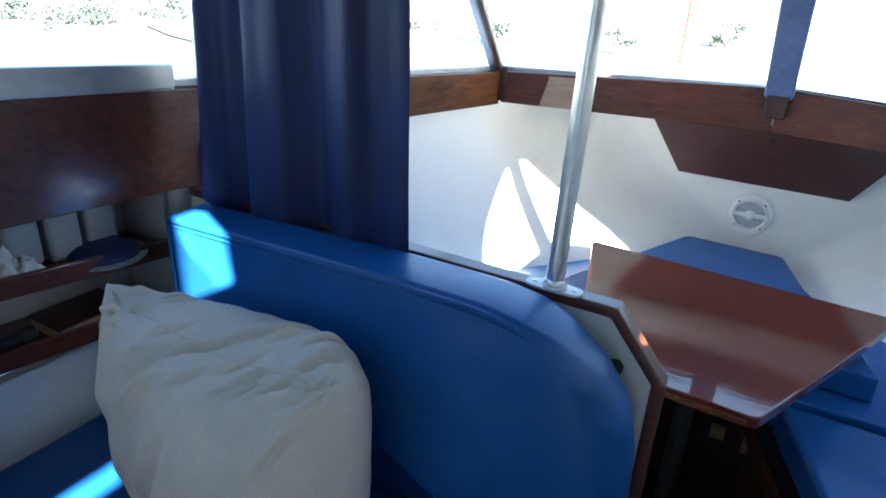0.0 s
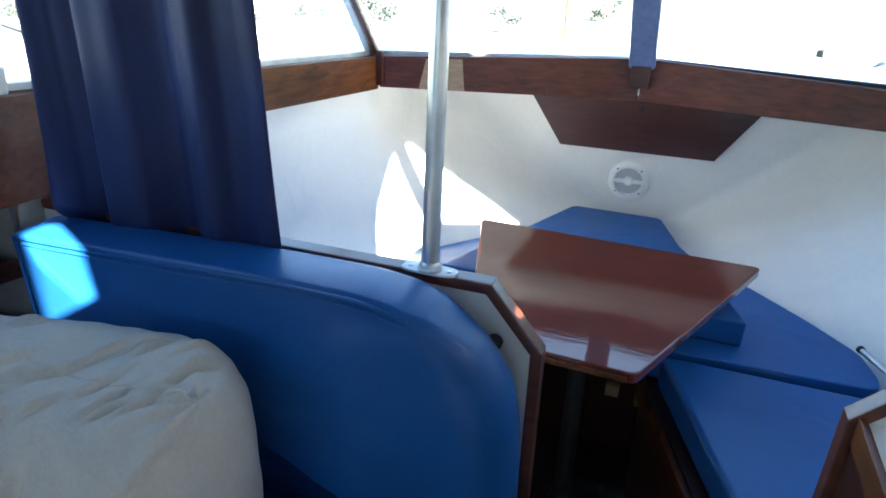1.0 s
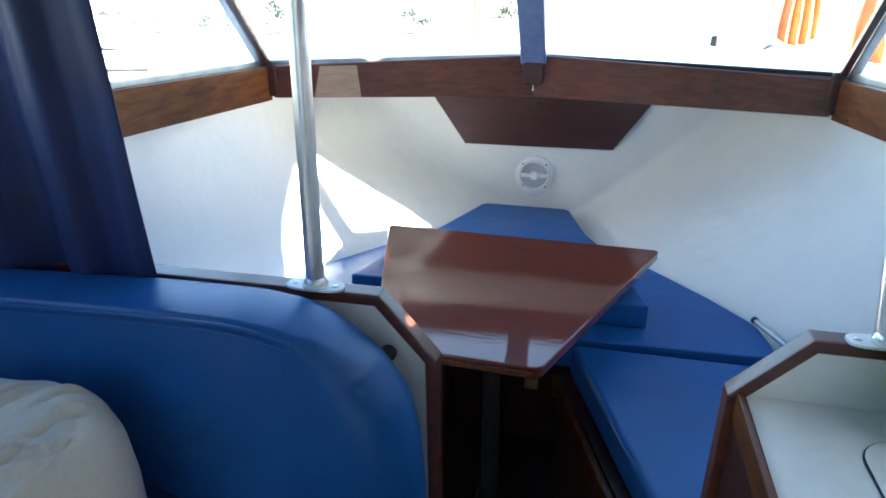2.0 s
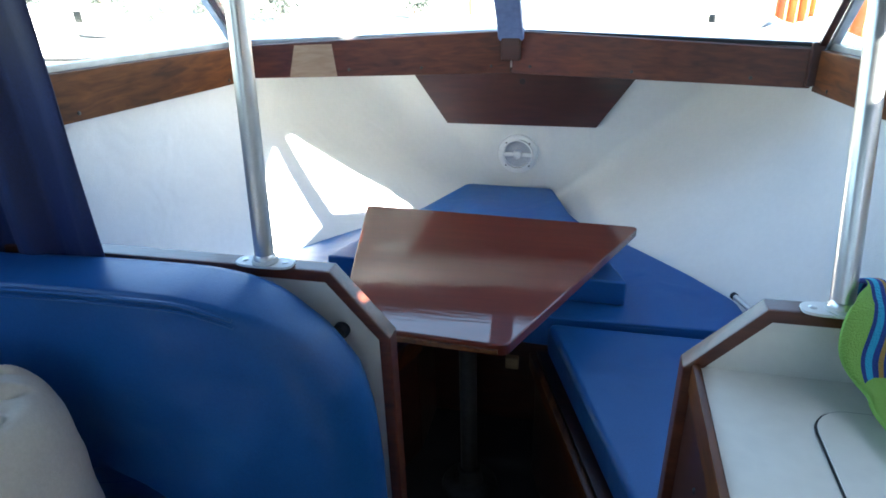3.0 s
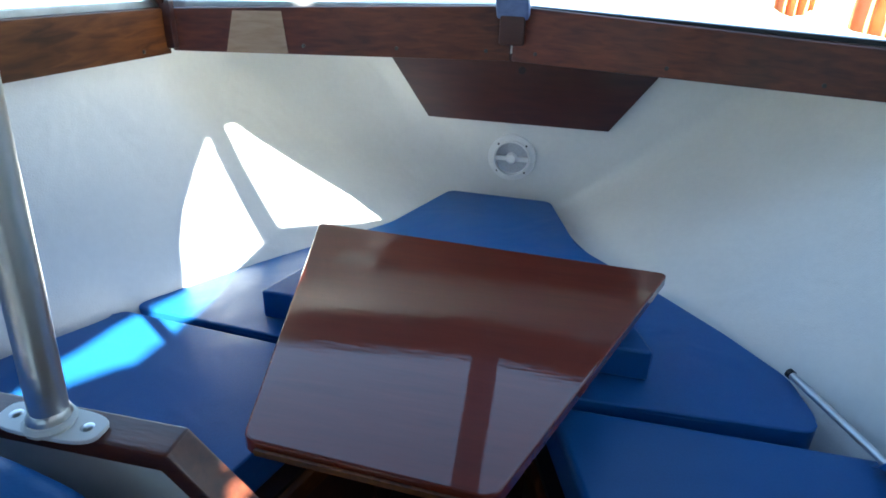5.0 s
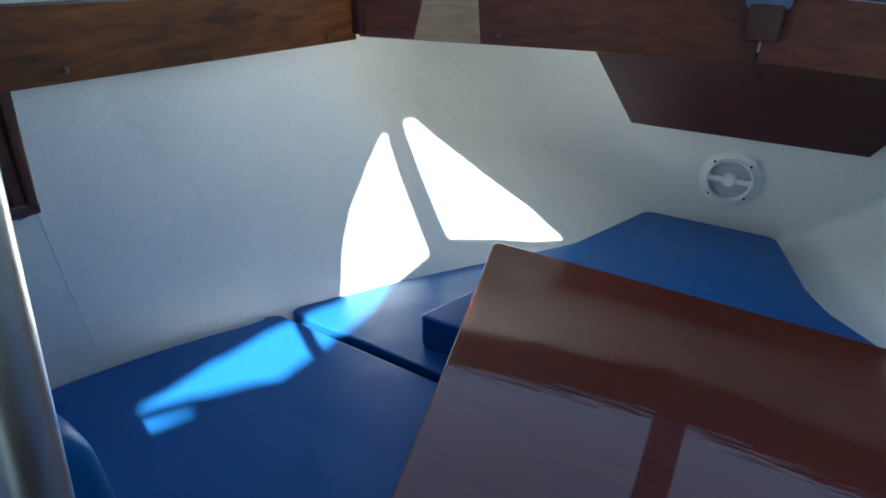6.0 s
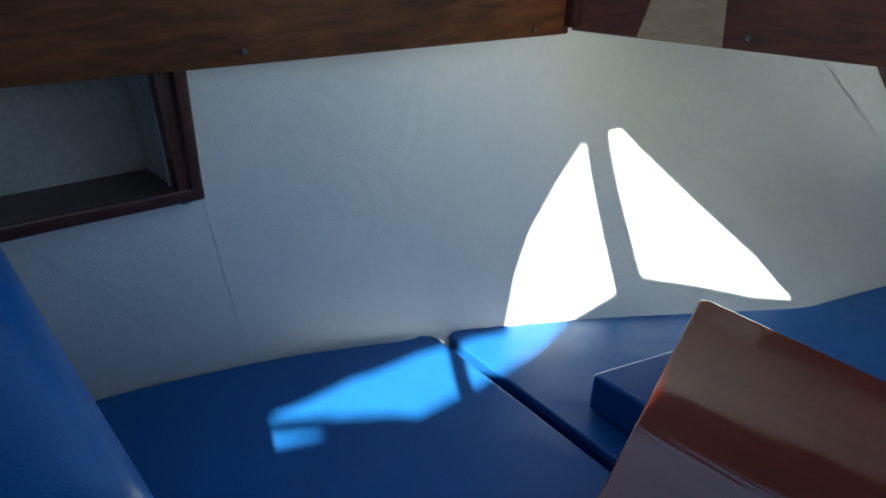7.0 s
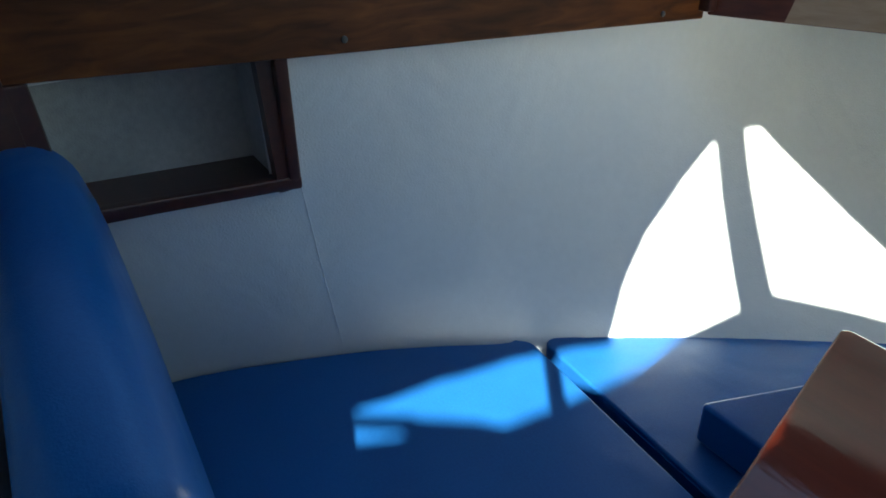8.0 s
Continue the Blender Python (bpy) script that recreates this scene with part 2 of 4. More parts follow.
def liner(side, holes=()):
    """The inner skin of one side, thick, with rectangular openings (y0, y1, z0, z1)."""
    ys = list(np.arange(-2.2, 1.95, 0.05)) + [1.955]
    zs = list(np.arange(0.425, 1.25, 0.06)) + [1.34]
    bm = bmesh.new()

    def ring(out):
        rows = []
        for y in ys:
            lid = 1.157 if y > 1.3 else 1.225 - 0.05 * y
            rows.append([bm.verts.new((side * (smooth_half_width(y, min(z, lid)) + out), y, min(z, lid))) for z in zs])
        return rows
    inner, outer = ring(0), ring(0.03)
    for i in range(len(ys) - 1):
        for k in range(len(zs) - 1):
            if any(a <= (ys[i] + ys[i + 1]) / 2 <= b and c <= (zs[k] + zs[k + 1]) / 2 <= d for a, b, c, d in holes):
                continue
            for g in (inner, outer):
                bm.faces.new((g[i][k], g[i + 1][k], g[i + 1][k + 1], g[i][k + 1]))
    bmesh.ops.dissolve_degenerate(bm, edges=bm.edges, dist=0.0005)
    bmesh.ops.delete(bm, geom=[v for v in bm.verts if not v.link_faces], context="VERTS")
    return bm


wall_port = setting("wall_port", liner(-1, [(-1.25, -0.05, 0.79, 1.30), (0.12, 0.47, 0.97, 1.30)]), LINER, "white moulded hull liner on the port side", "wall", 60)
wall_starboard = setting("wall_starboard", liner(1), LINER, "white moulded hull liner on the starboard side", "wall", 60)
zs = np.arange(0.36, 1.16, 0.04)
outline = [(half_width(1.955, z), z) for z in zs] + [(-half_width(1.955, z), z) for z in zs[::-1]]
wall_bow = setting("wall_bow", prism(outline, 1.957, 1.99, "y"), LINER, "white flat bow bulkhead behind the berth", "wall")


def cove(side, start, reach):
    """The rounded join between the hull liner of one side and the flat bow."""
    bm = bmesh.new()
    rows = []
    for z in np.arange(0.45, 1.157, 0.05):
        a, b = Vector((side * (smooth_half_width(start, z) - 0.003), start, z)), Vector((side * (half_width(1.955, z) - 0.002), 1.953, z))
        c = Vector((side * max(0.02, half_width(1.955, z) - reach), 1.953, z))
        rows.append([bm.verts.new(a * (1 - t) ** 2 + b * 2 * t * (1 - t) + c * t * t) for t in np.linspace(0, 1, 13)])
    for u, w in zip(rows, rows[1:]):
        for k in range(12):
            bm.faces.new((u[k], u[k + 1], w[k + 1], w[k]))
    return bm


setting("wall_cove_port", cove(-1, 1.70, 0.22), LINER, "white rounded cove between the hull liner and the bow", "wall", 180)
setting("wall_cove_starboard", cove(1, 1.80, 0.09), LINER, "white rounded cove between the hull liner and the bow", "wall", 180)
floor = setting("floor", box(-1.2, 1.2, -2.2, 1.99, -0.04, 0.0), CARPET, "dark carpeted cabin sole", "floor")


def plank_lo(p):
    return 1.205 - 0.05 * p.y


def plank_hi(p):
    return 1.345 - 0.066 * p.y if p.y < 1.3 else 1.262 + 0.03 * (p.y - 1.33) / 0.2


# foredeck with a closed underside, side decks outside the windows, roof
deck_pts = [(-0.955, 1.36), (0, 1.575), (0.955, 1.36), (1.25, 1.30), (1.12, 2.0), (0.7, 2.75), (0, 3.1), (-0.7, 2.75), (-1.12, 2.0), (-1.25, 1.30)]
foredeck = setting("foredeck", prism(deck_pts, 1.155, 1.205, "z", r=0.01), DECK, "white fibreglass foredeck beyond the windscreen", "deck")
for s, word in ((-1, "port"), (1, "starboard")):
    setting("side_deck_" + word, prism([(s * 1.135, -2.2), (s * 1.40, -2.2), (s * 1.38, 0.3), (s * 1.25, 1.30), (s * 1.0, 1.36), (s * 1.10, 0.5)], 1.19, 1.215), DECK, "white fibreglass side deck outside the windows", "deck")
# roof is out of view; its aft edge is cut to form the sun stripe
ceiling = setting("ceiling", prism([(-1.04, -0.93), (0.60, -0.93), (0.6255, -0.919), (1.04, -1.136), (1.01, 0.67), (0, 0.88), (-1.01, 0.67)], 2.054, 2.09, "z", r=0.01), UNSEEN_ROOF, "unseen grey-blue roof over the saloon, aft edge cut to shape the sunlight", "ceiling")

# planks under the windows
port_line = [(-1.135, -1.9), (-1.10, 0.0), (-1.032, 0.58), (-0.95, 1.33)]
star_line = [(0.95, 1.33), (1.032, 0.58), (1.10, 0.0), (1.135, -1.9)]
side_port = thing("coaming_port", "honey-coloured varnished mahogany plank under the side windows", "plank", kind="structure")
part("plank", beam(port_line, 0.03, plank_lo, plank_hi), WOOD_SIDE, side_port)
part("fascia", beam([(-1.1165, -1.25), (-1.092, 0.05)], 0.037, lambda p: plank_lo(p) - 0.086, lambda p: plank_hi(p) - 0.004), WOOD, side_port, "deep dark mahogany board over the shelves")
side_star = thing("coaming_starboard", "honey-coloured varnished mahogany plank under the side windows", "plank", kind="structure")
part("plank", beam(star_line, 0.03, plank_lo, plank_hi), WOOD_SIDE, side_star)
front_port = thing("coaming_front_port", "dark varnished mahogany plank under the port windscreen", "plank", kind="structure")
part("plank", beam([(-0.947, 1.334), (-0.002, 1.534)], 0.03, lambda p: 1.142 + 0.004 * abs(p.x), plank_hi), WOOD, front_port)
front_star = thing("coaming_front_starboard", "dark varnished mahogany plank under the starboard windscreen", "plank", kind="structure")
part("plank", beam([(0.002, 1.534), (0.947, 1.334)], 0.03, lambda p: 1.142 + 0.004 * abs(p.x), plank_hi), WOOD, front_star)
# paler four-cornered patch laid just proud of the port plank
pale_wood = material("pale_mahogany", (0.40, 0.28, 0.18), second=(0.30, 0.19, 0.11), rough=0.4, coat=0.4, coat_rough=0.15, scale=(1.2, 6, 9), grain=7, distort=0.6, stain=3, stain_amt=0.2)
bm = bmesh.new()
ends = []
for dx in (0.0, 0.001):
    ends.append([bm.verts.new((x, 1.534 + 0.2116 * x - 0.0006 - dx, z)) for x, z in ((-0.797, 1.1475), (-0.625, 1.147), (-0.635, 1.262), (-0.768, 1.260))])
bm.faces.new(ends[0]), bm.faces.new(ends[1])
for k in range(4):
    bm.faces.new((ends[0][k - 1], ends[0][k], ends[1][k], ends[1][k - 1]))
part("pale_inlay", bm, pale_wood, front_port, "pale patch on the plank")
for x in (-0.58, -0.32, -0.07):
    screw((x, 1.534 + x * 0.2116 - 0.004, 1.17), (0.2, -1, 0), front_port)
for x in (0.07, 0.42, 0.78):
    screw((x, 1.534 - x * 0.2116 - 0.004, 1.17), (-0.2, -1, 0), front_star)
for y in (0.58, -0.25, 1.22):
    x = np.interp(y, (-1.9, 0, 0.58, 1.33), (1.135, 1.10, 1.032, 0.95)) - 0.003
    screw((-x, y, 1.232 - 0.058 * y), (1, 0.1, 0), side_port)
    screw((x, y, 1.232 - 0.058 * y), (-1, 0.1, 0), side_star)

# ---- windscreen and windows ----
RAKE = -0.884
Z_TOP = 2.05


def flat_bar(a, b, w, d, across=(1, 0, 0)):
    """A bar of section w by d from a to b, w measured along across."""
    a, b = Vector(a), Vector(b)
    ax = (b - a).normalized()
    u = Vector(across)
    u = (u - ax * u.dot(ax)).normalized()
    v = ax.cross(u)
    bm = bmesh.new()
    rows = [[bm.verts.new(p + u * (w / 2 * i) + v * (d / 2 * j)) for i, j in ((-1, -1), (1, -1), (1, 1), (-1, 1))] for p in (a, b)]
    for k in range(4):
        bm.faces.new((rows[0][k - 1], rows[0][k], rows[1][k], rows[1][k - 1]))
    bm.faces.new(rows[0]), bm.faces.new(rows[1])
    bmesh.ops.recalc_face_normals(bm, faces=bm.faces)
    bmesh.ops.bevel(bm, geom=bm.edges[:], offset=min(w, d) * 0.2, segments=2, affect="EDGES", profile=0.5)
    return bm


def quad_pane(a, b, c, d, t=0.005):
    a, b, c, d = map(Vector, (a, b, c, d))
    n = (b - a).cross(d - a).normalized() * t
    bm = bmesh.new()
    lo = [bm.verts.new(p) for p in (a, b, c, d)]
    hi = [bm.verts.new(p + n) for p in (a, b, c, d)]
    bm.faces.new(lo), bm.faces.new(hi)
    for k in range(4):
        bm.faces.new((lo[k - 1], lo[k], hi[k], hi[k - 1]))
    return bm


def window(name, label, corners, sill_w=0.02):
    """A glazed light with a metal sill. corners: lower two, then upper two."""
    w = thing(name, label, "window", kind="structure")
    p = part("pane", quad_pane(*corners), GLASS, w, smooth=None)
    p.visible_shadow = False
    part("window_sill", flat_bar(corners[0], corners[1], sill_w, 0.025, (0, 0, 1)), ALU, w, "aluminium glazing bead")
    part("window_frame", flat_bar(corners[3], corners[2], 0.03, 0.03, (0, 0, 1)), ALU, w)
    return w


def up(x, y, z, lean=0.0, top=Z_TOP):
    return (x + lean * (top - z), y + RAKE * (top - z), top)


cl, cr, cm = (-0.985, 1.375, 1.268), (0.985, 1.375, 1.268), (0.0, 1.57, 1.285)
window("window_1", "overexposed port half of the raked windscreen", (cl, cm, up(*cm), up(*cl, 0.0)))
screen = window("window_2", "overexposed starboard half of the raked windscreen", (cm, cr, up(*cr, 0.0), up(*cm)))
part("gasket", flat_bar((0.05, 1.543, 1.287), (0.945, 1.364, 1.272), 0.012, 0.008, (0, 0, 1)), BLACK, screen, "black rubber gasket along the glass")
al, ar = (-1.12, -0.02, 1.352), (1.12, -0.02, 1.352)
window("window_3", "port side window with a pale metal bead", (al, cl, up(*cl), (-1.03, -0.02, Z_TOP)))
window("window_4", "starboard side window with a dark metal bead", (cr, ar, (1.03, -0.02, Z_TOP), up(*cr)))
for k, (s, word) in enumerate(((-1, "port"), (1, "starboard"))):
    a, b = (s * 1.155, -1.25, 1.48), (s * 1.12, -0.04, 1.395)
    w = thing("window_%d" % (5 + k), "wide aft %s window above a bluish metal track" % word, "window", kind="structure")
    p = part("pane", quad_pane(a, b, (s * 1.03, -0.04, Z_TOP), (s * 1.03, -1.25, Z_TOP)), GLASS, w, smooth=None)
    p.visible_shadow = False
    part("window_sill", flat_bar((s * 1.122, -1.25, 1.454), (s * 1.10, -0.03, 1.37), 0.055, 0.03, (0, 0, 1)), ALU, w, "broad aluminium track")

mullion = thing("windscreen_mullion", "blue-grey centre mullion of the windscreen", "window post", kind="structure")
part("post", flat_bar((0, 1.535, 1.27), up(0, 1.535, 1.27), 0.092, 0.045), MULLION_BLUE, mullion)
part("bracket", flat_bar((0, 1.525, 1.19), (0, 1.52, 1.285), 0.07, 0.03), WOOD_DARK, mullion, "dark wooden block at the foot")
for s, word in ((-1, "port"), (1, "starboard")):
    post = thing("corner_post_" + word, "weathered metal and wood corner post of the windscreen", "window post", kind="structure")
    part("post", flat_bar((s * 0.985, 1.36, 1.25), up(s * 0.985, 1.36, 1.25, s * -0.02), 0.03, 0.03), ALU, post)
    part("strip", flat_bar((s * 0.955, 1.352, 1.25), up(s * 0.955, 1.352, 1.25, s * -0.02), 0.022, 0.02), WOOD_DARK, post, "dark wooden inner strip")
    part("bracket", flat_bar((s * 0.945, 1.325, 1.155), (s * 0.945, 1.33, 1.285), 0.035, 0.025), WOOD_DARK, post, "dark corner block")
sp = thing("side_post_port", "aluminium post between the port side windows", "window post", kind="structure")
part("post", flat_bar((-1.100, 0.06, 1.33), (-1.03, 0.06, Z_TOP), 0.04, 0.04, (0, 1, 0)), ALU, sp)
sp = thing("side_post_starboard", "broad aluminium post between the starboard side windows", "window post", kind="structure")
part("post", flat_bar((1.055, 0.334, 1.30), (1.03, 0.420, Z_TOP), 0.084, 0.02, (0, 1, 0)), ALU, sp)

# ---- bow: hatch board and loudspeaker ----
board = tagged(part("bow_hatch_board", prism([(-0.335, 0.842), (0.323, 0.842), (0.535, 1.15), (-0.545, 1.15)], 1.935, 1.956, "y", r=0.003), WOOD_DARK), "dark mahogany trapezoid locker board with a finger hole", "board")
hole = lathe([(0.013, -0.002), (0.013, 0.0015)], (0, 1.9335, 1.035), 20, "y")
part("finger_hole", hole, BLACK, board, "black finger hole")

SP = (-0.014, 1.957, 0.706)
speaker = thing("loudspeaker", "round white marine loudspeaker with a grey mesh on the bow wall", "loudspeaker", SP)
sp_flange = part("flange", lathe([(0.062, -0.004), (0.063, -0.024), (0.069, -0.025), (0.071, -0.014), (0.082, -0.014), (0.088, -0.012), (0.091, 0.0)], (0, 0, 0), 40, "y"), PLASTIC, speaker)
part("grille", lathe([(0.001, -0.010), (0.03, -0.0085), (0.061, -0.004), (0.061, 0.0)], (0, 0, 0), 32, "y"), MESH, speaker, "grey mesh grille")
part("tweeter", lathe([(0.001, -0.027), (0.015, -0.026), (0.021, -0.019), (0.022, -0.008)], (0, 0, 0), 20, "y"), PLASTIC, speaker)
part("tweeter_bridge", box(-0.062, 0.062, -0.020, -0.010, -0.009, 0.009, 0.003), PLASTIC, speaker)
for i in (-1, 1):
    for k in (-1, 1):
        part("screw", lathe([(0.001, -0.0165), (0.004, -0.0155), (0.0045, -0.010)], (i * 0.052, 0, k * 0.052), 10, "y"), BLACK, sp_flange)


# ---- berths ----
def cushion(name, pts, z0, z1, label, r=0.022, corner=0.03, group="berth cushions"):
    bm = prism(pts, z0, z1, "z", r=r, seg=4, corner=corner, corner_seg=4)
    ob = tagged(part(name, bm, BLUE, None, "", 55), label, "cushion", group)
    line = [Vector((p[0], p[1])) for p in pts]
    mid = sum(line, Vector((0, 0))) / len(line)
    for _ in range(3):
        line = [q for a, b in zip(line, line[1:] + line[:1]) for q in (a.lerp(b, 0.25), a.lerp(b, 0.75))]
    line = [p + (mid - p).normalized() * 0.004 for p in line]
    part("piping", tube([(p.x, p.y, z1 - 0.012) for p in line], 0.0035, 6, closed=True), BLUE, ob, "raised piping along the seam")
    return ob


def berth_outline(side, y0, y1, n, inset=0.012):
    return [(side * (smooth_half_width(y, 0.575) - inset), y) for y in np.linspace(y0, y1, n)]


port_aft = [(-0.47, 0.03), (-0.225, 0.80)] + [(-0.897, 0.853)] + berth_outline(-1, 0.80, 0.03, 9)
star_aft = [(0.215, 0.765), (0.47, 0.03)] + berth_outline(1, 0.03, 0.76, 9)
cushion("berth_cushion", port_aft, 0.475, 0.575, "blue vinyl port berth cushion, partly in sunlight")
cushion("berth_cushion", star_aft[::1], 0.475, 0.575, "blue vinyl starboard berth cushion in shade")
fore = [(-0.872, 0.868), (-0.22, 0.825), (0.20, 0.785), (0.775, 0.80), (0.79, 0.85)] + [(0.765, 0.98), (0.65, 1.13), (0.49, 1.305), (0.26, 1.53), (0.15, 1.875), (-0.235, 1.885), (-0.37, 1.55), (-0.54, 1.335), (-0.64, 1.215), (-0.80, 1.01), (-0.848, 0.95)]
cushion("bow_cushion", fore, 0.475, 0.578, "blue vinyl cushion filling the vee of the bow berth")
cushion("loose_cushion", [(-0.522, 0.905), (0.44, 0.883), (0.36, 1.10), (-0.44, 1.12)], 0.58, 0.66, "thick blue box cushion lying loose under the table", r=0.008, corner=0.012, group="")

for s, word, pts in ((-1, "port", [(-0.44, 0.03), (-0.19, 0.78)] + berth_outline(-1, 0.78, 0.03, 8, 0.03)), (1, "starboard", [(0.44, 0.03), (0.19, 0.76)] + berth_outline(1, 0.76, 0.03, 8, 0.03))):
    b = thing("berth_locker", "dark mahogany box under the %s berth" % word, "locker", group="berth lockers")
    part("panel", prism(pts, 0.0, 0.472), WOOD_DARK, b)
    a, c = Vector((*pts[0], 0.44)), Vector((*pts[1], 0.44))
    part("trim", flat_bar(a + Vector((-s * 0.012, 0, 0)), c + Vector((-s * 0.012, 0, 0)), 0.05, 0.02, (0, 0, 1)), WOOD_SIDE, b, "honey-coloured wooden edge trim")
bow_base = thing("bow_locker", "dark mahogany box under the bow berth", "locker", group="berth lockers")
part("panel", prism([(-0.19, 0.79), (-0.19, 1.0), (0.19, 1.0), (0.19, 0.79), (0.8, 0.80), (0.62, 1.15), (0.25, 1.85), (-0.25, 1.85), (-0.62, 1.15), (-0.82, 0.86)], 0.0, 0.472), WOOD_DARK, bow_base)
part("cleat", box(0.07, 0.115, 0.975, 0.998, 0.235, 0.28, 0.003), TAN, bow_base, "pale wooden cleat")
part("cleat", box(0.17, 0.27, 0.975, 0.998, 0.215, 0.265, 0.003), TAN, bow_base, "pale wooden cleat")

# ---- table ----
table = thing("cabin_table", "glossy red-brown mahogany table on a metal pedestal", "table", (0, 0.66, 0))
top = prism([(-0.222, -0.376), (0.161, -0.400), (0.472, 0.442), (-0.458, 0.496)], -0.014, 0.014, "z", r=0.004, seg=2, corner=0.022, corner_seg=4)
bmesh.ops.transform(top, matrix=Matrix.Translation((0, 0, 0.772)) @ Matrix.Rotation(radians(-4.8), 4, "X"), verts=top.verts)
part("tabletop", top, TABLE, table, smooth=20)
part("edge_strip", flat_bar((-0.200, -0.380, 0.802), (0.143, -0.401, 0.804), 0.012, 0.006, (0, 0, 1)), WOOD_SIDE, table, "worn pale wooden edge")
part("pedestal", lathe([(0.026, 0.02), (0.026, 0.74)], seg=24), DULL, table, "dull metal pedestal tube")
part("foot", lathe([(0.09, 0.002), (0.085, 0.012), (0.045, 0.02), (0.035, 0.07), (0.028, 0.075)], seg=28), DULL, table, "round metal foot")
part("mount", lathe([(0.028, 0.70), (0.04, 0.735), (0.09, 0.744), (0.09, 0.756)], seg=24), DULL, table)

# ---- half bulkheads with rails ----
def bulkhead(name, word, pts, edge):
    """pts: panel outline in x, z; edge: line of the rail along its top."""
    b = thing(name, "white half bulkhead with a mahogany rail on the %s side" % word, "bulkhead", kind="structure")
    part("panel", prism(pts, -0.013, 0.013, "y"), BUFF, b)
    for k, (p, q) in enumerate(zip(edge, edge[1:])):
        p, q = Vector((p[0], 0, p[1])), Vector((q[0], 0, q[1]))
        ext = (q - p).normalized() * 0.0065
        part("rail", flat_bar(p - ext * (k > 0), q + ext * (k < 2), 0.036 - 0.0012 * (k % 2), 0.021, (0, 1, 0)), WOOD, b, "varnished mahogany capping rail")
    return b


port_bulk = bulkhead("bulkhead_port", "port", [(-1.20, 0), (-0.01, 0), (-0.01, 0.998), (-0.10, 1.10), (-1.10, 1.10)], [(-1.10, 1.107), (-0.093, 1.107), (-0.004, 1.0), (-0.006, 0.0)])
star_bulk = bulkhead("bulkhead_starboard", "starboard", [(1.20, 0), (0.475, 0), (0.475, 1.003), (0.567, 1.10), (1.10, 1.10)], [(1.10, 1.107), (0.56, 1.107), (0.468, 1.004), (0.466, 0.0)])
knob = thing("turn_button", "black turn button on the white bulkhead", "knob", (-0.076, -0.016, 1.012))
part("base", lathe([(0.010, -0.012), (0.014, -0.008), (0.014, 0.0)], seg=16, axis="y"), BLACK, knob)
part("grip", lathe([(0.003, -0.024), (0.009, -0.021), (0.010, -0.013)], seg=16, axis="y"), BLACK, knob)


def grab_pole(x, lean_x, lean_y):
    """A steel pole on an oval white flange with two screws; it leans forward as it rises."""
    p = thing("grab_pole", "upright steel pole on a white flange on the rail", "pole", (x, -0.009, 1.118), "grab poles")
    part("pole", tube([(0, 0, 0.006), (lean_x * 0.924, lean_y * 0.924, 0.93)], 0.0155, 24), CHROME, p)
    pts = [(math.copysign(abs(math.cos(a)) ** 0.6 * 0.050, math.cos(a)), math.copysign(abs(math.sin(a)) ** 0.6 * 0.0185, math.sin(a))) for a in np.linspace(0.05, 2 * math.pi + 0.05, 29)[:-1]]
    fl = part("flange", prism(pts, 0.0, 0.005, "z", r=0.0015), PLASTIC, p, "white oval flange")
    part("collar", lathe([(0.019, 0.004), (0.018, 0.014), (0.0145, 0.019)], seg=20), CHROME, p)
    part("sealant", lathe([(0.021, 0.004), (0.022, 0.008), (0.0185, 0.011)], (0.001, -0.002, 0), seg=14), PAPER, p, "ragged white sealant")
    for i in (-1, 1):
        part("screw", lathe([(0.001, 0.0065), (0.004, 0.0065), (0.006, 0.005), (0.006, 0.004)], (i * 0.035, 0, 0), 12), CHROME, fl)
    return p


grab_pole(-0.201, -0.013, 0.110)
grab_pole(0.646, -0.01, 0.30)

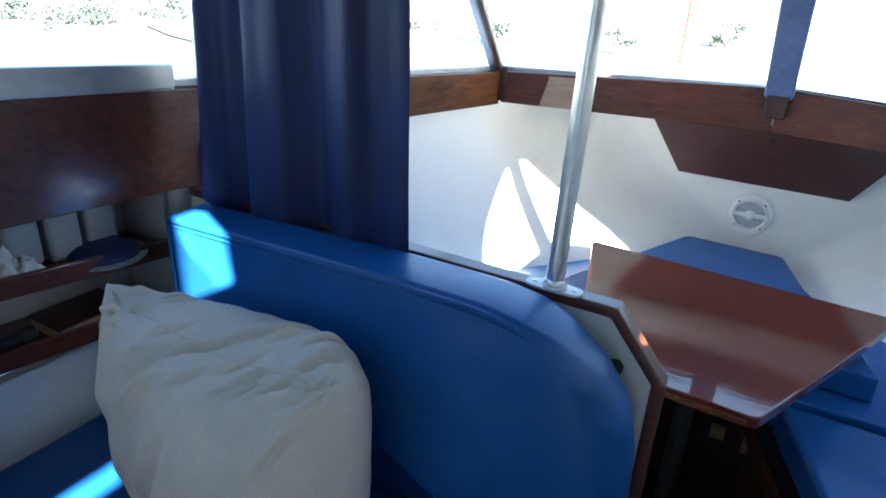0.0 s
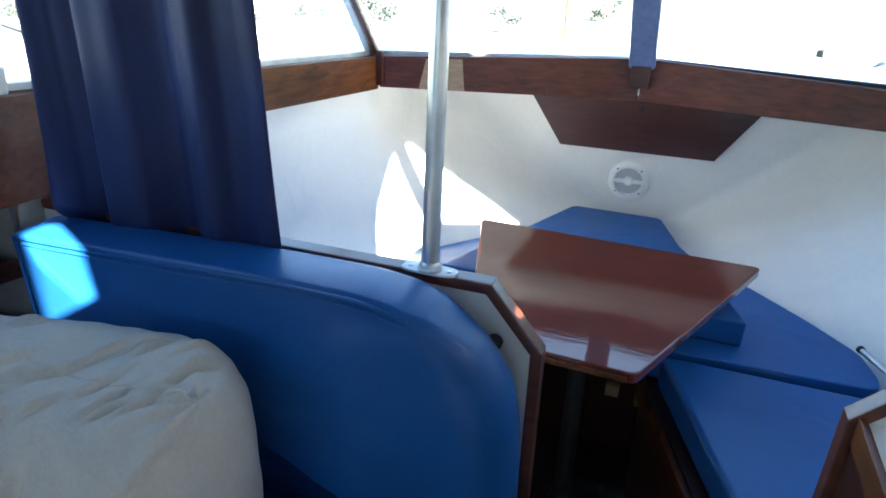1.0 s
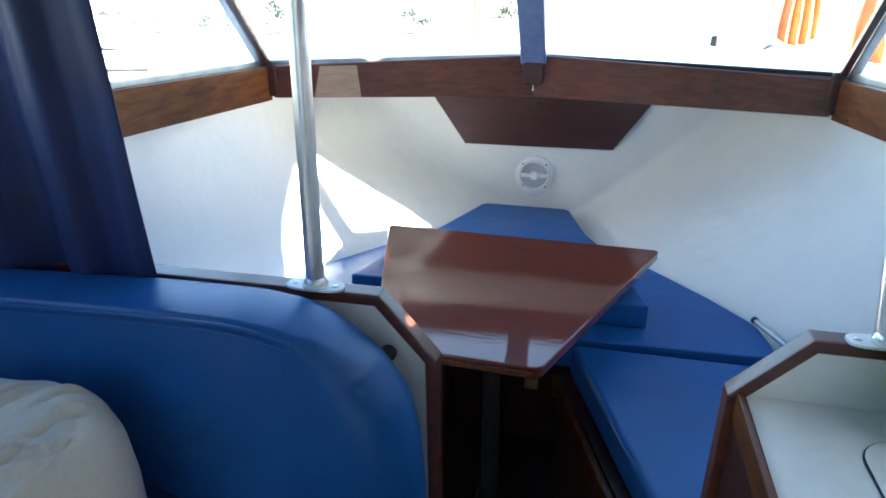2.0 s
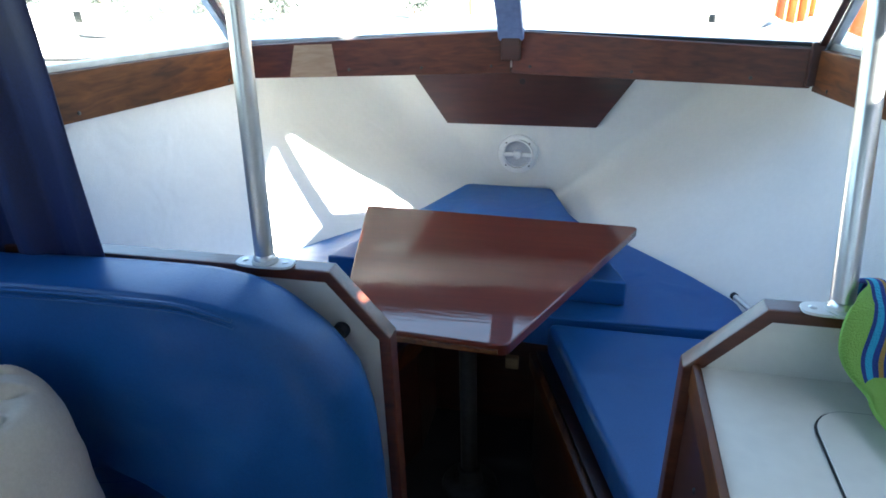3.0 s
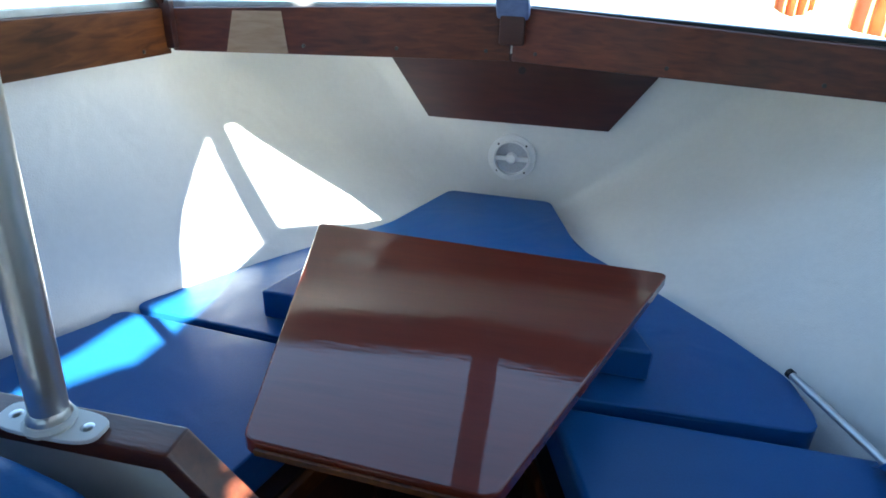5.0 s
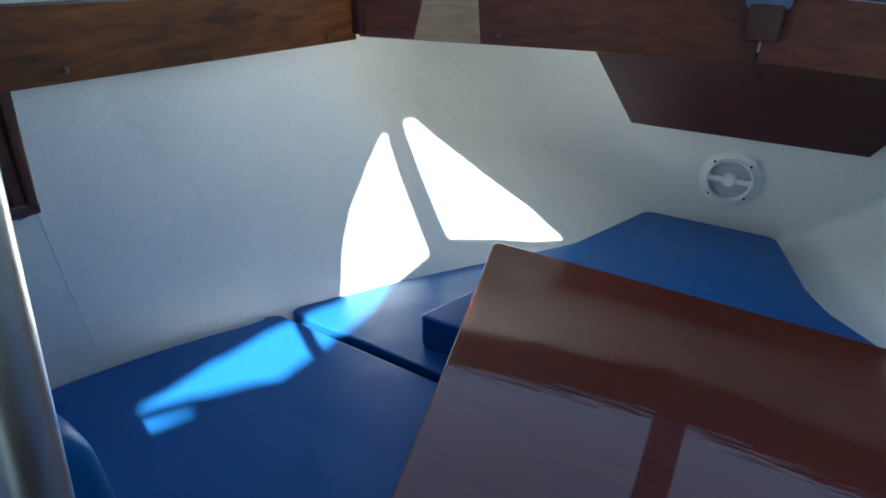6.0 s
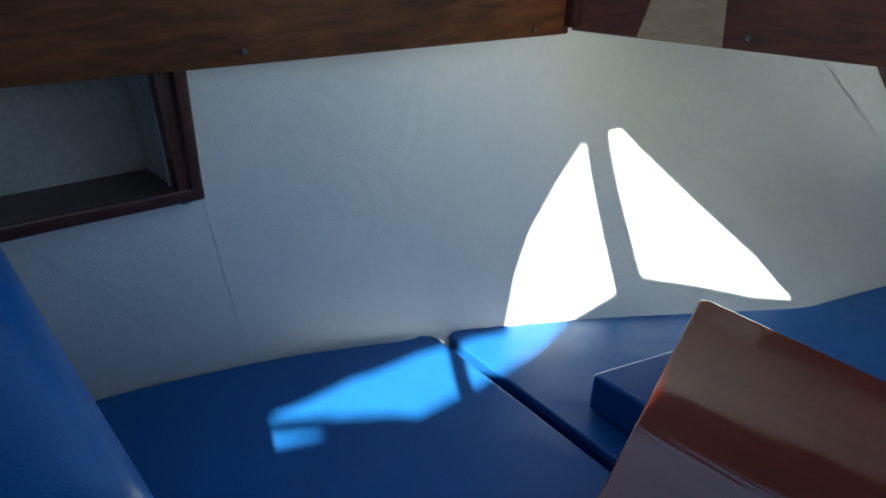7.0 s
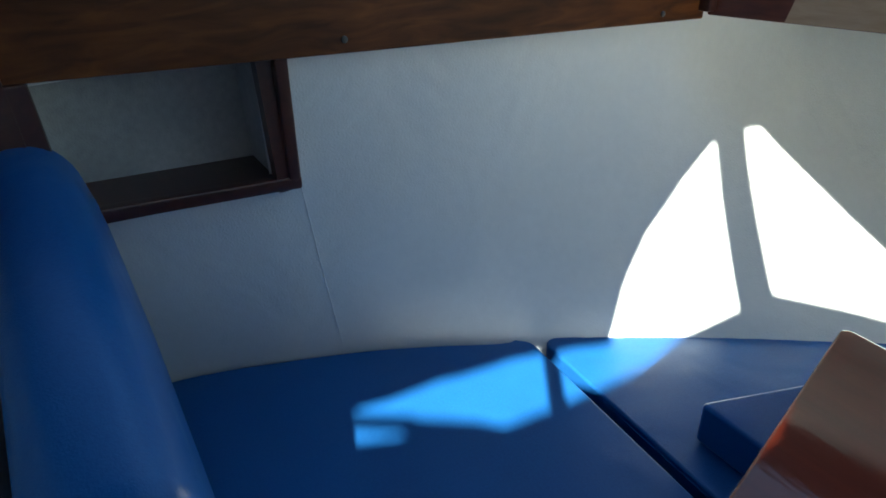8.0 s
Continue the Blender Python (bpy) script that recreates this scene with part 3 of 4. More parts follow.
# ---- cushions, shelves and curtains of the saloon ----
def seat_back():
    """The padded back of the port settee: a crisp piped edge along the top, a fat rounded shoulder at its inner end, creased vinyl."""
    outline = [(-0.99, 0.60), (-0.99, 1.115), (-0.70, 1.126), (-0.45, 1.136), (-0.27, 1.137), (-0.20, 1.128), (-0.145, 1.108), (-0.075, 1.052), (-0.028, 0.985), (-0.010, 0.90), (-0.004, 0.80), (-0.002, 0.60)]
    ob = thing("settee_back", "plump blue vinyl settee backrest with stitched piping", "backrest", (0, 0, 0.6))
    line = [Vector((x, z - 0.6)) for x, z in outline]
    line = [line[0]] + [a.lerp(b, k / 14) for a, b in zip(line, line[1:]) for k in range(1, 15)]
    for _ in range(10):
        line = [line[0]] + [q if abs(q.x + 0.99) < 0.02 else (p + q * 2 + r) / 4 for p, q, r in zip(line, line[1:], line[2:])] + [line[-1]]
    n = len(line)
    centre = Vector((-0.46, 0.20))
    bm = bmesh.new()

    def fat(x):
        return 0.010 + 0.058 * min(1, max(0, (x + 0.18) / 0.14))    # radius of the front edge

    def front(p, depth):
        crease = 0.010 * noise.noise(Vector((p.x * 5 + p.y * 4, p.y * 3, 2))) + 0.005 * noise.noise(Vector((p.x * 11 - p.y * 9, p.y * 10, 5)))
        return -0.168 - 0.016 * min(1, depth * 6) - crease * min(1, depth * 12)
    rings = []
    inward = []
    for i, p in enumerate(line):
        d = (line[min(i + 1, n - 1)] - line[max(i - 1, 0)]).normalized()
        inward.append(Vector((d.y, -d.x)))
    rings.append([bm.verts.new((p.x + m.x * 0.020, -0.046, p.y + m.y * 0.020)) for p, m in zip(line, inward)])
    rings.append([bm.verts.new((p.x + m.x * 0.005, -0.054, p.y + m.y * 0.005)) for p, m in zip(line, inward)])
    rings.append([bm.verts.new((p.x, -0.070, p.y)) for p in line])
    rings.append([bm.verts.new((p.x, -0.168 + fat(p.x), p.y)) for p in line])
    for a in (22, 45, 67, 90):
        c, s_ = math.cos(radians(a)), math.sin(radians(a))
        rings.append([bm.verts.new((p.x + m.x * fat(p.x) * (1 - c), -0.168 + fat(p.x) * (1 - s_), p.y + m.y * fat(p.x) * (1 - c))) for p, m in zip(line, inward)])
    edge = [Vector((v.co.x, v.co.z)) for v in rings[-1]]
    for k in range(1, 22):
        f = 1 - k / 22
        pts = [centre + (e - centre) * f for e in edge]
        rings.append([bm.verts.new((p.x, front(p, (e - p).length), p.y)) for p, e in zip(pts, edge)])
    for u, w in zip(rings, rings[1:]):
        for i in range(n - 1):
            bm.faces.new((u[i], u[i + 1], w[i + 1], w[i]))
    tip = bm.verts.new((centre.x, front(centre, 0.3), centre.y))
    for i in range(n - 1):
        bm.faces.new((rings[-1][i], rings[-1][i + 1], tip))
    low = [r[0] for r in rings] + [tip] + [r[-1] for r in rings[::-1]]
    bm.faces.new(low)
    bm.faces.new(rings[0])
    part("pad", bm, BLUE, ob, smooth=70)
    seam = [Vector((p.x + m.x * 0.007, -0.1700, p.y + m.y * 0.007)) for p, m in zip(line, inward) if p.x < -0.24 and p.y > 0.02]
    seam += [Vector((x, y, z - 0.6)) for x, y, z in ((-0.205, -0.1700, 1.119), (-0.175, -0.167, 1.109))]
    part("piping", tube(seam, 0.0034, 6), BLUE, ob, "raised stitched seam")
    part("piping", tube([p + Vector((0.001, -0.001, -0.011)) for p in seam], 0.0022, 6), BLUE, ob, "second row of stitching")
    return ob


seat_back()
settee = thing("port_settee", "blue vinyl settee cushion on a white base, partly sunlit", "settee")
part("base", prism([(-1.22, -1.5), (-0.10, -1.5), (-0.10, -0.035), (-1.22, -0.035)], 0.0, 0.477), BUFF, settee)
part("cushion", prism([(-1.215, -1.5), (-0.06, -1.5), (-0.06, -0.05), (-1.215, -0.05)], 0.48, 0.585, "z", r=0.022, seg=4, corner=0.03), BLUE, settee)


PIL_W, PIL_H, PIL_T = 0.278, 0.248, 0.172
pil_rng = random.Random(21)
# short slanting puckers: place along the rim, place across it, length, width, depth
PUCKERS = [(-0.86 + 1.72 * (k + pil_rng.uniform(-0.35, 0.35)) / 27, pil_rng.uniform(-0.55, 0.35), pil_rng.uniform(0.07, 0.15), pil_rng.uniform(0.018, 0.027), pil_rng.uniform(0.011, 0.017)) for k in range(28)]
PUCKERS += [(pil_rng.uniform(-0.8, 0.8), pil_rng.uniform(-1.2, -0.6), pil_rng.uniform(0.12, 0.28), pil_rng.uniform(0.04, 0.07), pil_rng.uniform(0.010, 0.018)) for k in range(9)]


def pucker(u, r):
    """Depth of the creases at u along the rim and r across it (negative on the front face)."""
    d = 0.0
    for cu, cr, ln, wd, dp in PUCKERS:
        du, dr = u - cu, r - cr
        along, over = du * 0.50 + dr * 0.87, dr * 0.50 - du * 0.87
        if abs(along) < 2.2 * ln and abs(over) < 4 * wd:
            fade = math.exp(-(along / ln) ** 2)
            d += dp * fade * (0.55 * math.exp(-((over - 1.7 * wd) / (1.2 * wd)) ** 2) - math.exp(-(over / wd) ** 2))
    for cu, cr in ((0.93, -0.03), (-0.95, 0.0)):          # gathers fanning out from the ears
        dist, ang = math.hypot(u - cu, r - cr), math.atan2(r - cr, u - cu)
        d += 0.010 * math.sin(ang * 9 + 2 * noise.noise(Vector((dist * 4, ang, cu)))) * math.exp(-dist * 3.2) * min(1, dist * 6)
    d += 0.010 * noise.noise(Vector((u * 1.7, r * 1.7, 2.0))) + 0.0035 * noise.noise(Vector((u * 6 + r * 3, r * 6, 8.0)))
    return d * min(1.0, (1 - abs(u)) * 5)


def pillow_point(u, v, side):
    full = 0.62 + 0.38 * min(1, (u + 1) / 1.2)          # thin at the port ear, fat to starboard
    upper = max(0.0, v)
    fat = max(0, 1 - abs(u) ** 3.0) ** 0.5 * max(0, 1 - abs(v) ** (4.5 if side < 0 and v > 0 else 2.6)) ** 0.5 * full
    x = u * (1 - 0.05 * (1 - v) - 0.03 * (1 - v * v) * abs(u) ** 3) * PIL_W
    z = v * PIL_H - 0.026 * (1 - u * u) * upper ** 3
    if side < 0:
        z += 0.075 * (1 - u * u) * upper ** 3 * (1 - upper ** 5)
    blunt = 1 - (0.12 if u > 0 else 0.03) * abs(u * v) ** 3
    y = -side * fat * PIL_T - 0.030 * (1 - u * u) * upper ** 4
    return Vector((x * blunt, y, z * blunt))


def pillow():
    """A plump square linen pillow standing on edge, its upper rim drawn forward, puckers slanting across the closing seam."""
    n = 220
    bm = bmesh.new()
    push = {}
    for side in (1, -1):
        g = []
        for i in range(n + 1):
            row = []
            for k in range(n + 1):
                u, v = math.sin(math.pi / 2 * (2 * i / n - 1)), math.sin(math.pi / 2 * (2 * k / n - 1))
                vert = bm.verts.new(pillow_point(u, v, side))
                push[vert] = pucker(u, -side * math.sqrt(1 - v))
                row.append(vert)
            g.append(row)
        for i in range(n):
            for k in range(n):
                bm.faces.new((g[i][k], g[i + 1][k], g[i + 1][k + 1], g[i][k + 1]))
    bmesh.ops.remove_doubles(bm, verts=bm.verts, dist=0.0004)
    bmesh.ops.recalc_face_normals(bm, faces=bm.faces)
    bm.normal_update()
    for vert, nrm in [(q, q.normal.copy()) for q in bm.verts]:
        vert.co += nrm * push.get(vert, 0.0)
    return bm


pil = tagged(part("pillow", pillow(), LINEN, None, "", 180), "plump crumpled cream linen pillow leaning on the blue backrest", "pillow")
pil.matrix_world = pose(-0.625, -0.362, 0.832, 2, 0, 0)
seam_line = [pillow_point(u, 1.0, 1) + Vector((0, -0.0005, pucker(u, 0.0) + 0.0012)) for u in np.linspace(-0.93, 0.93, 60)]
part("seam", tube(seam_line, 0.0018, 6), LINEN, pil, "thin stitched seam along the rim")


def curtain(name, label, rows, folds, amp, t=0.002, fold=None):
    """Folded cloth between an upper and a lower line. rows: function of u giving top and bottom points; folds: how many."""
    nu, nv = 140, 26
    bm = bmesh.new()
    sheets = []
    for off in (0, t):
        g = []
        for i in range(nu + 1):
            u = i / nu
            a, b, nrm = rows(u)
            col = []
            for k in range(nv + 1):
                v = k / nv
                w = math.sin(2 * math.pi * folds * u + 1.2 * math.sin(3 * u * math.pi) + 0.5 * v) + 0.45 * math.sin(2 * math.pi * folds * 2.3 * u + 2 + v)
                w += 0.8 * noise.noise(Vector((u * 6, v * 2.0, 3)))
                if fold:
                    w = fold(u, v)
                col.append(bm.verts.new(a.lerp(b, v) + nrm * (amp * w * (0.55 + 0.45 * v) + off)))
            g.append(col)
        sheets.append(g)
    for g in sheets:
        for i in range(nu):
            for k in range(nv):
                bm.faces.new((g[i][k], g[i + 1][k], g[i + 1][k + 1], g[i][k + 1]))
    g, h = sheets
    for i in range(nu):
        for k in (0, nv):
            bm.faces.new((g[i][k], g[i + 1][k], h[i + 1][k], h[i][k]))
    for k in range(nv):
        for i in (0, nu):
            bm.faces.new((g[i][k], g[i][k + 1], h[i][k + 1], h[i][k]))
    return tagged(part(name, bm, NAVY, None, "", 180), label, "curtain")


def port_curtain(u):
    x = -1.025 + 0.555 * u
    top = -0.955 + 0.467 * u
    hem = 1.07 + (0.15 * ((-0.90 - x) / 0.125) ** 1.5 if x < -0.90 else 0)
    return Vector((top, -0.056, 2.045)), Vector((x, -0.046, hem)), Vector((0, 1, 0))


def broad_folds(u, v):
    """A few deep folds that narrow towards the rail, flat at the free edge."""
    depth = 1.0 - 0.85 * max(0, min(1, (u - 0.74) / 0.12))
    p = 2 * math.pi * (4.1 * u + 0.35 * math.sin(5.2 * u + 0.6)) + 0.25 * math.sin(2.2 * v + u * 3)
    w = math.copysign(abs(math.sin(p)) ** 0.8, math.sin(p)) * depth
    w += 0.38 * math.sin(2.3 * p + 1.0) * depth * (1 - 0.6 * v)
    w += 0.35 * noise.noise(Vector((u * 7, v * 3.0, 3))) * (0.4 + 0.6 * v)
    return w


curtain("curtain", "dark navy cloth curtain gathered in deep folds behind the backrest", port_curtain, 4.6, 0.030, fold=broad_folds)
rail_rod = thing("curtain_rail", "thin steel curtain rail under the roof", "rail", (0, 0, 2.035))
part("rod", tube([(-1.06, -0.052, 0), (1.06, -0.052, 0)], 0.008, 10), CHROME, rail_rod)


# unseen cloth added either side of the starboard window post; its hem shapes the low sun
def stbd_aft(u):
    y = -1.25 + 1.64 * u
    ys, zs_ = (-1.25, -0.668, -0.660, -0.542, -0.36, -0.152, 0.042, 0.092, 0.165, 0.266, 0.385), (1.60, 1.60, 1.744, 1.732, 1.72, 1.697, 1.659, 1.765, 1.869, 1.953, 2.037)
    z = float(np.interp(y, ys, zs_))
    return Vector((1.01, y, 2.06)), Vector((1.02, y, z)), Vector((1, 0, 0))


def stbd_fore(u):
    y = 0.40 + 0.60 * u
    z = float(np.interp(y, (0.40, 0.506, 0.605, 0.689, 0.775, 0.824, 1.0), (2.045, 2.032, 1.87, 1.722, 1.563, 1.405, 1.30)))
    return Vector((1.0, min(y, 0.66), 2.06)), Vector((1.02 - 0.05 * max(0, y - 0.6), y, z)), Vector((1, 0, 0))


curtain("curtain", "added navy cloth along the aft starboard window, hem cut to shape the sunlight", stbd_aft, 9, 0.002)
curtain("curtain", "added navy cloth along the forward starboard window, hem cut to shape the sunlight", stbd_fore, 6, 0.002)
# white canvas of the added sheet that blocks sun to starboard
BLOCKER_CANVAS = bpy.data.materials.new("white_canvas")
BLOCKER_CANVAS.use_nodes = True
an, al_ = BLOCKER_CANVAS.node_tree.nodes, BLOCKER_CANVAS.node_tree.links
tl, mx = an.new("ShaderNodeBsdfTranslucent"), an.new("ShaderNodeMixShader")
weave = an.new("ShaderNodeTexNoise")
weave.inputs["Scale"].default_value = 90
wr_ = an.new("ShaderNodeValToRGB")
wr_.color_ramp.elements[0].color, wr_.color_ramp.elements[1].color = (0.62, 0.62, 0.60, 1), (0.78, 0.78, 0.76, 1)
al_.new(weave.outputs["Fac"], wr_.inputs["Fac"])
al_.new(wr_.outputs["Color"], an["Principled BSDF"].inputs["Base Color"])
al_.new(wr_.outputs["Color"], tl.inputs["Color"])
an["Principled BSDF"].inputs["Roughness"].default_value = 0.9
mx.inputs[0].default_value = 0.03
al_.new(an["Principled BSDF"].outputs[0], mx.inputs[1])
al_.new(tl.outputs[0], mx.inputs[2])
al_.new(mx.outputs[0], an["Material Output"].inputs["Surface"])
# sheet added outside the windows; its cut edge outlines the sunlit patches
cloth = thing("side_sun_blocker", "added white canvas sheet along the starboard side deck, cut to shape the sunlight", "awning")
part("panel", prism([(-1.30, 1.21), (1.62, 1.21), (1.62, 2.40), (0.44, 2.40), (0.44, 2.16), (0.50, 2.05), (0.585, 1.90), (0.68, 1.72), (0.715, 1.585), (0.56, 1.657), (0.43, 1.736), (0.29, 1.812), (0.20, 1.806), (0.07, 1.792), (-0.04, 1.772), (-0.25, 1.78), (-0.39, 1.79), (-0.44, 1.812), (-0.57, 1.856), (-0.588, 1.838), (-0.662, 1.855), (-0.706, 1.868), (-0.710, 1.93), (-1.30, 1.935)], 1.30, 1.306, "x"), BLOCKER_CANVAS, cloth)
part("strap", prism([(-0.555, 1.852), (-0.57, 1.862), (-0.69, 1.901), (-0.90, 1.968), (-0.90, 1.946), (-0.80, 1.916), (-0.592, 1.848)], 1.3065, 1.311, "x"), BLOCKER_CANVAS, cloth, "added white canvas strip that narrows the sunlight slot")
# Extra sheet, added only to stop sun at the forward window corner.
part("corner_sun_blocker", prism([(0.66, 2.05), (0.71, 2.05), (1.0, 1.72), (1.17, 1.50), (1.0, 1.45), (0.88, 1.52)], 0.975, 0.979, "x"), NAVY, cloth, "added navy sheet that blocks sun at the window corner")
for y in (-1.28, -0.5, 0.3, 1.1, 1.58):
    part("stanchion", tube([(1.318, y, 1.20), (1.318, y, 1.60)], 0.011, 8), CHROME, cloth)


# port shelves
RX = -1.30
shelf = thing("side_locker", "white recess with two mahogany shelves behind the settee", "shelf")
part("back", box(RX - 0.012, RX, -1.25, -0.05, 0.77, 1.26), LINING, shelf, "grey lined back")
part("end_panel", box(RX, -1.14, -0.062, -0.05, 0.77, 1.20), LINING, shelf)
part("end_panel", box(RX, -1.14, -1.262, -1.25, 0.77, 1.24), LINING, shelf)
for z, d, nm in ((0.985, 0.035, "upper"), (0.835, 0.035, "lower")):
    part("shelf_board", quad_pane((RX, -1.25, z + 0.10), (-1.135, -1.25, z + 0.10), (-1.135, -0.06, z - 0.028), (RX, -0.06, z - 0.028), 0.016), WOOD, shelf)
    part("fiddle", flat_bar((-1.130, -1.25, z + 0.125), (-1.130, -0.06, z - 0.012), 0.042, 0.016, (0, 0, 1)), WOOD, shelf, "mahogany fiddle rail")


def on_shelf(z, y):
    return z + 0.016 - 0.028 - (y + 0.06) * 0.1075


def canister(y):
    c = thing("canister", "tall white plastic storage canister with a dark lid", "canister", (-1.235, y, on_shelf(0.985, y)), "canisters on the shelf")
    part("body", box(-0.035, 0.035, -0.036, 0.036, 0.0, 0.135, 0.012, 3), JAR, c)
    part("lid", box(-0.033, 0.033, -0.033, 0.033, 0.136, 0.152, 0.006, 2), BLACK, c, "dark grey lid")
    return c


for y in (-0.43, -0.345, -0.26, -0.175):
    canister(y)
gl = thing("drinking_glass", "clear glass tumbler upside down on the shelf", "glass", (-1.215, -0.10, on_shelf(0.985, -0.10)))
part("bowl", lathe([(0.030, 0.0), (0.031, 0.004), (0.034, 0.06), (0.028, 0.085), (0.012, 0.094)], seg=20), GLASS, gl)


def crumple(name, label, cat, at, size, mat, seed, h=0.02, n=22):
    bm = bmesh.new()
    g = [[bm.verts.new((size[0] * (i / n - 0.5) * (1 + 0.25 * noise.noise(Vector((k * 0.3, seed, 0)))), size[1] * (k / n - 0.5) * (1 + 0.25 * noise.noise(Vector((i * 0.3, seed, 4)))),
          max(0.002, h * (0.9 + 1.3 * noise.noise(Vector((i * 0.21, k * 0.21, seed))) + 0.7 * abs(noise.noise(Vector((i * 0.5, k * 0.5, seed + 3)))) - 0.6 * ((2 * i / n - 1) ** 4 + (2 * k / n - 1) ** 4))))) for k in range(n + 1)] for i in range(n + 1)]
    for i in range(n):
        for k in range(n):
            bm.faces.new((g[i][k], g[i + 1][k], g[i + 1][k + 1], g[i][k + 1]))
    ob = tagged(part(name, bm, mat, None, "", 50), label, cat)
    ob.location = at
    s = ob.modifiers.new("thick", "SOLIDIFY")
    s.thickness = 0.002
    return ob


crumple("paper_bag", "crumpled white paper on the upper shelf", "paper", (-1.175, -0.405, on_shelf(0.985, -0.405) + 0.004), (0.07, 0.12), PAPER, 3.1, 0.030)
cap = thing("sun_hat", "flat dark blue cloth hat with a grey brim on the shelf", "hat", (-1.175, -0.20, on_shelf(0.985, -0.20)))
part("crown", lathe([(0.075, 0.006), (0.072, 0.018), (0.05, 0.03), (0.001, 0.034)], seg=24), NAVY, cap)
part("brim", lathe([(0.088, 0.002), (0.09, 0.006), (0.07, 0.008)], seg=24), GREY, cap)
bk = thing("book", "thick book with cream pages lying on the lower shelf", "book", (-1.19, -0.27, on_shelf(0.835, -0.27)))
part("pages", box(-0.052, 0.056, -0.078, 0.078, 0.004, 0.034, 0.001), TAN, bk, "cream page block")
part("cover", box(-0.055, 0.060, -0.082, 0.082, 0.034, 0.038, 0.001), WOOD_DARK, bk, "dark brown cover")
part("back_cover", box(-0.055, 0.060, -0.082, 0.082, 0.0, 0.004, 0.001), WOOD_DARK, bk)
tc = thing("torch", "small black torch on the lower shelf", "torch", (-1.17, -0.44, on_shelf(0.835, -0.44) + 0.018))
part("barrel", tube([(0, -0.06, 0), (0, 0.03, 0)], 0.014, 14), BLACK, tc)
torch_head = part("head", tube([(0, 0.03, 0), (0, 0.06, 0)], 0.018, 14), BLACK, tc)
part("lens", tube([(0, 0.0601, 0), (0, 0.062, 0)], 0.014, 14), CHROME, torch_head)

# forward cubby under the port plank
cub = thing("port_cubby", "dark mahogany framed cubby hole in the white liner", "cubby")
CX = -1.24
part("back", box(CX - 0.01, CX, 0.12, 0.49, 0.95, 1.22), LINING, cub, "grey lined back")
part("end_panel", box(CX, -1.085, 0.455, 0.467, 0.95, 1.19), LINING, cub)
part("floor_board", quad_pane((CX, 0.10, 0.985), (-1.08, 0.10, 0.985), (-1.08, 0.465, 0.958), (CX, 0.465, 0.958), 0.012), WOOD_DARK, cub)
part("frame_bottom", flat_bar((-1.092, 0.10, 0.998), (-1.078, 0.488, 0.968), 0.024, 0.024, (0, 0, 1)), WOOD_DARK, cub)
part("frame_side", flat_bar((-1.078, 0.476, 0.962), (-1.064, 0.482, 1.185), 0.022, 0.022, (0, 1, 0)), WOOD_DARK, cub)
part("frame_jamb", box(-1.098, -1.070, 0.446, 0.474, 0.958, 1.20), WOOD_DARK, cub)
part("frame_panel", quad_pane((-1.095, 0.02, 0.96), (-1.092, 0.118, 0.96), (-1.092, 0.118, 1.215), (-1.095, 0.02, 1.215), 0.012), WOOD_DARK, cub, "dark side panel")
part("frame_side", flat_bar((-1.10, 0.13, 0.99), (-1.09, 0.13, 1.20), 0.03, 0.022, (0, 1, 0)), WOOD_DARK, cub)

# faint upright seam in the lining below the cubby
part("panel_seam", tube([(-smooth_half_width(y, z) + 0.0005, y, z) for y, z in ((0.492, 0.95), (0.50, 0.86), (0.507, 0.76), (0.514, 0.67), (0.52, 0.585))], 0.0009, 6), LINER, bpy.data.objects["wall_port"], "faint seam in the lining")

# backrest on the forward side of the port bulkhead
fb = thing("bunk_backrest", "blue vinyl backrest propped against the forward face of the bulkhead", "backrest", (-0.90, 0, 0.577))
bmb = prism([(0.035, 0.0), (0.192, 0.0), (0.193, 0.16), (0.180, 0.42), (0.162, 0.515), (0.11, 0.552), (0.045, 0.53)], -0.22, 0.40, "x", r=0.03, seg=5, corner=0.03, corner_seg=4)
for v in bmb.verts:
    if v.co.z > 0.25 and v.co.x > -0.1:
        v.co.z -= 0.26 * (v.co.x + 0.1) * (v.co.z - 0.25) / 0.29
part("pad", bmb, BLUE, fb, smooth=70)
bt = lathe([(0.001, 0.003), (0.006, 0.0025), (0.008, 0.0), (0.008, -0.006)], (0, 0, 0), 16)
bmesh.ops.transform(bt, matrix=Matrix.Translation((0.30, 0.128, 0.415)) @ Matrix.Rotation(radians(-30), 4, "X"), verts=bt.verts)
part("button", bt, BLUE, fb, "covered upholstery button")

# grab rod and folded bag on the starboard berth
rod = thing("boat_hook", "short polished steel rod wedged beside the starboard cushion", "rod", (0.82, 0.82, 0.597))
part("shaft", tube([(-0.062, 0.142, 0.004), (0.09, -0.19, 0.0)], 0.009, 14), ALU, rod)
part("tip", tube([(-0.066, 0.151, 0.004), (-0.061, 0.140, 0.004)], 0.011, 14), BLACK, rod)
crumple("cloth_bag", "bright blue folded cloth bag beside the starboard berth", "bag", (0.965, 0.56, 0.582), (0.22, 0.32), BLUE, 8.4, 0.05)

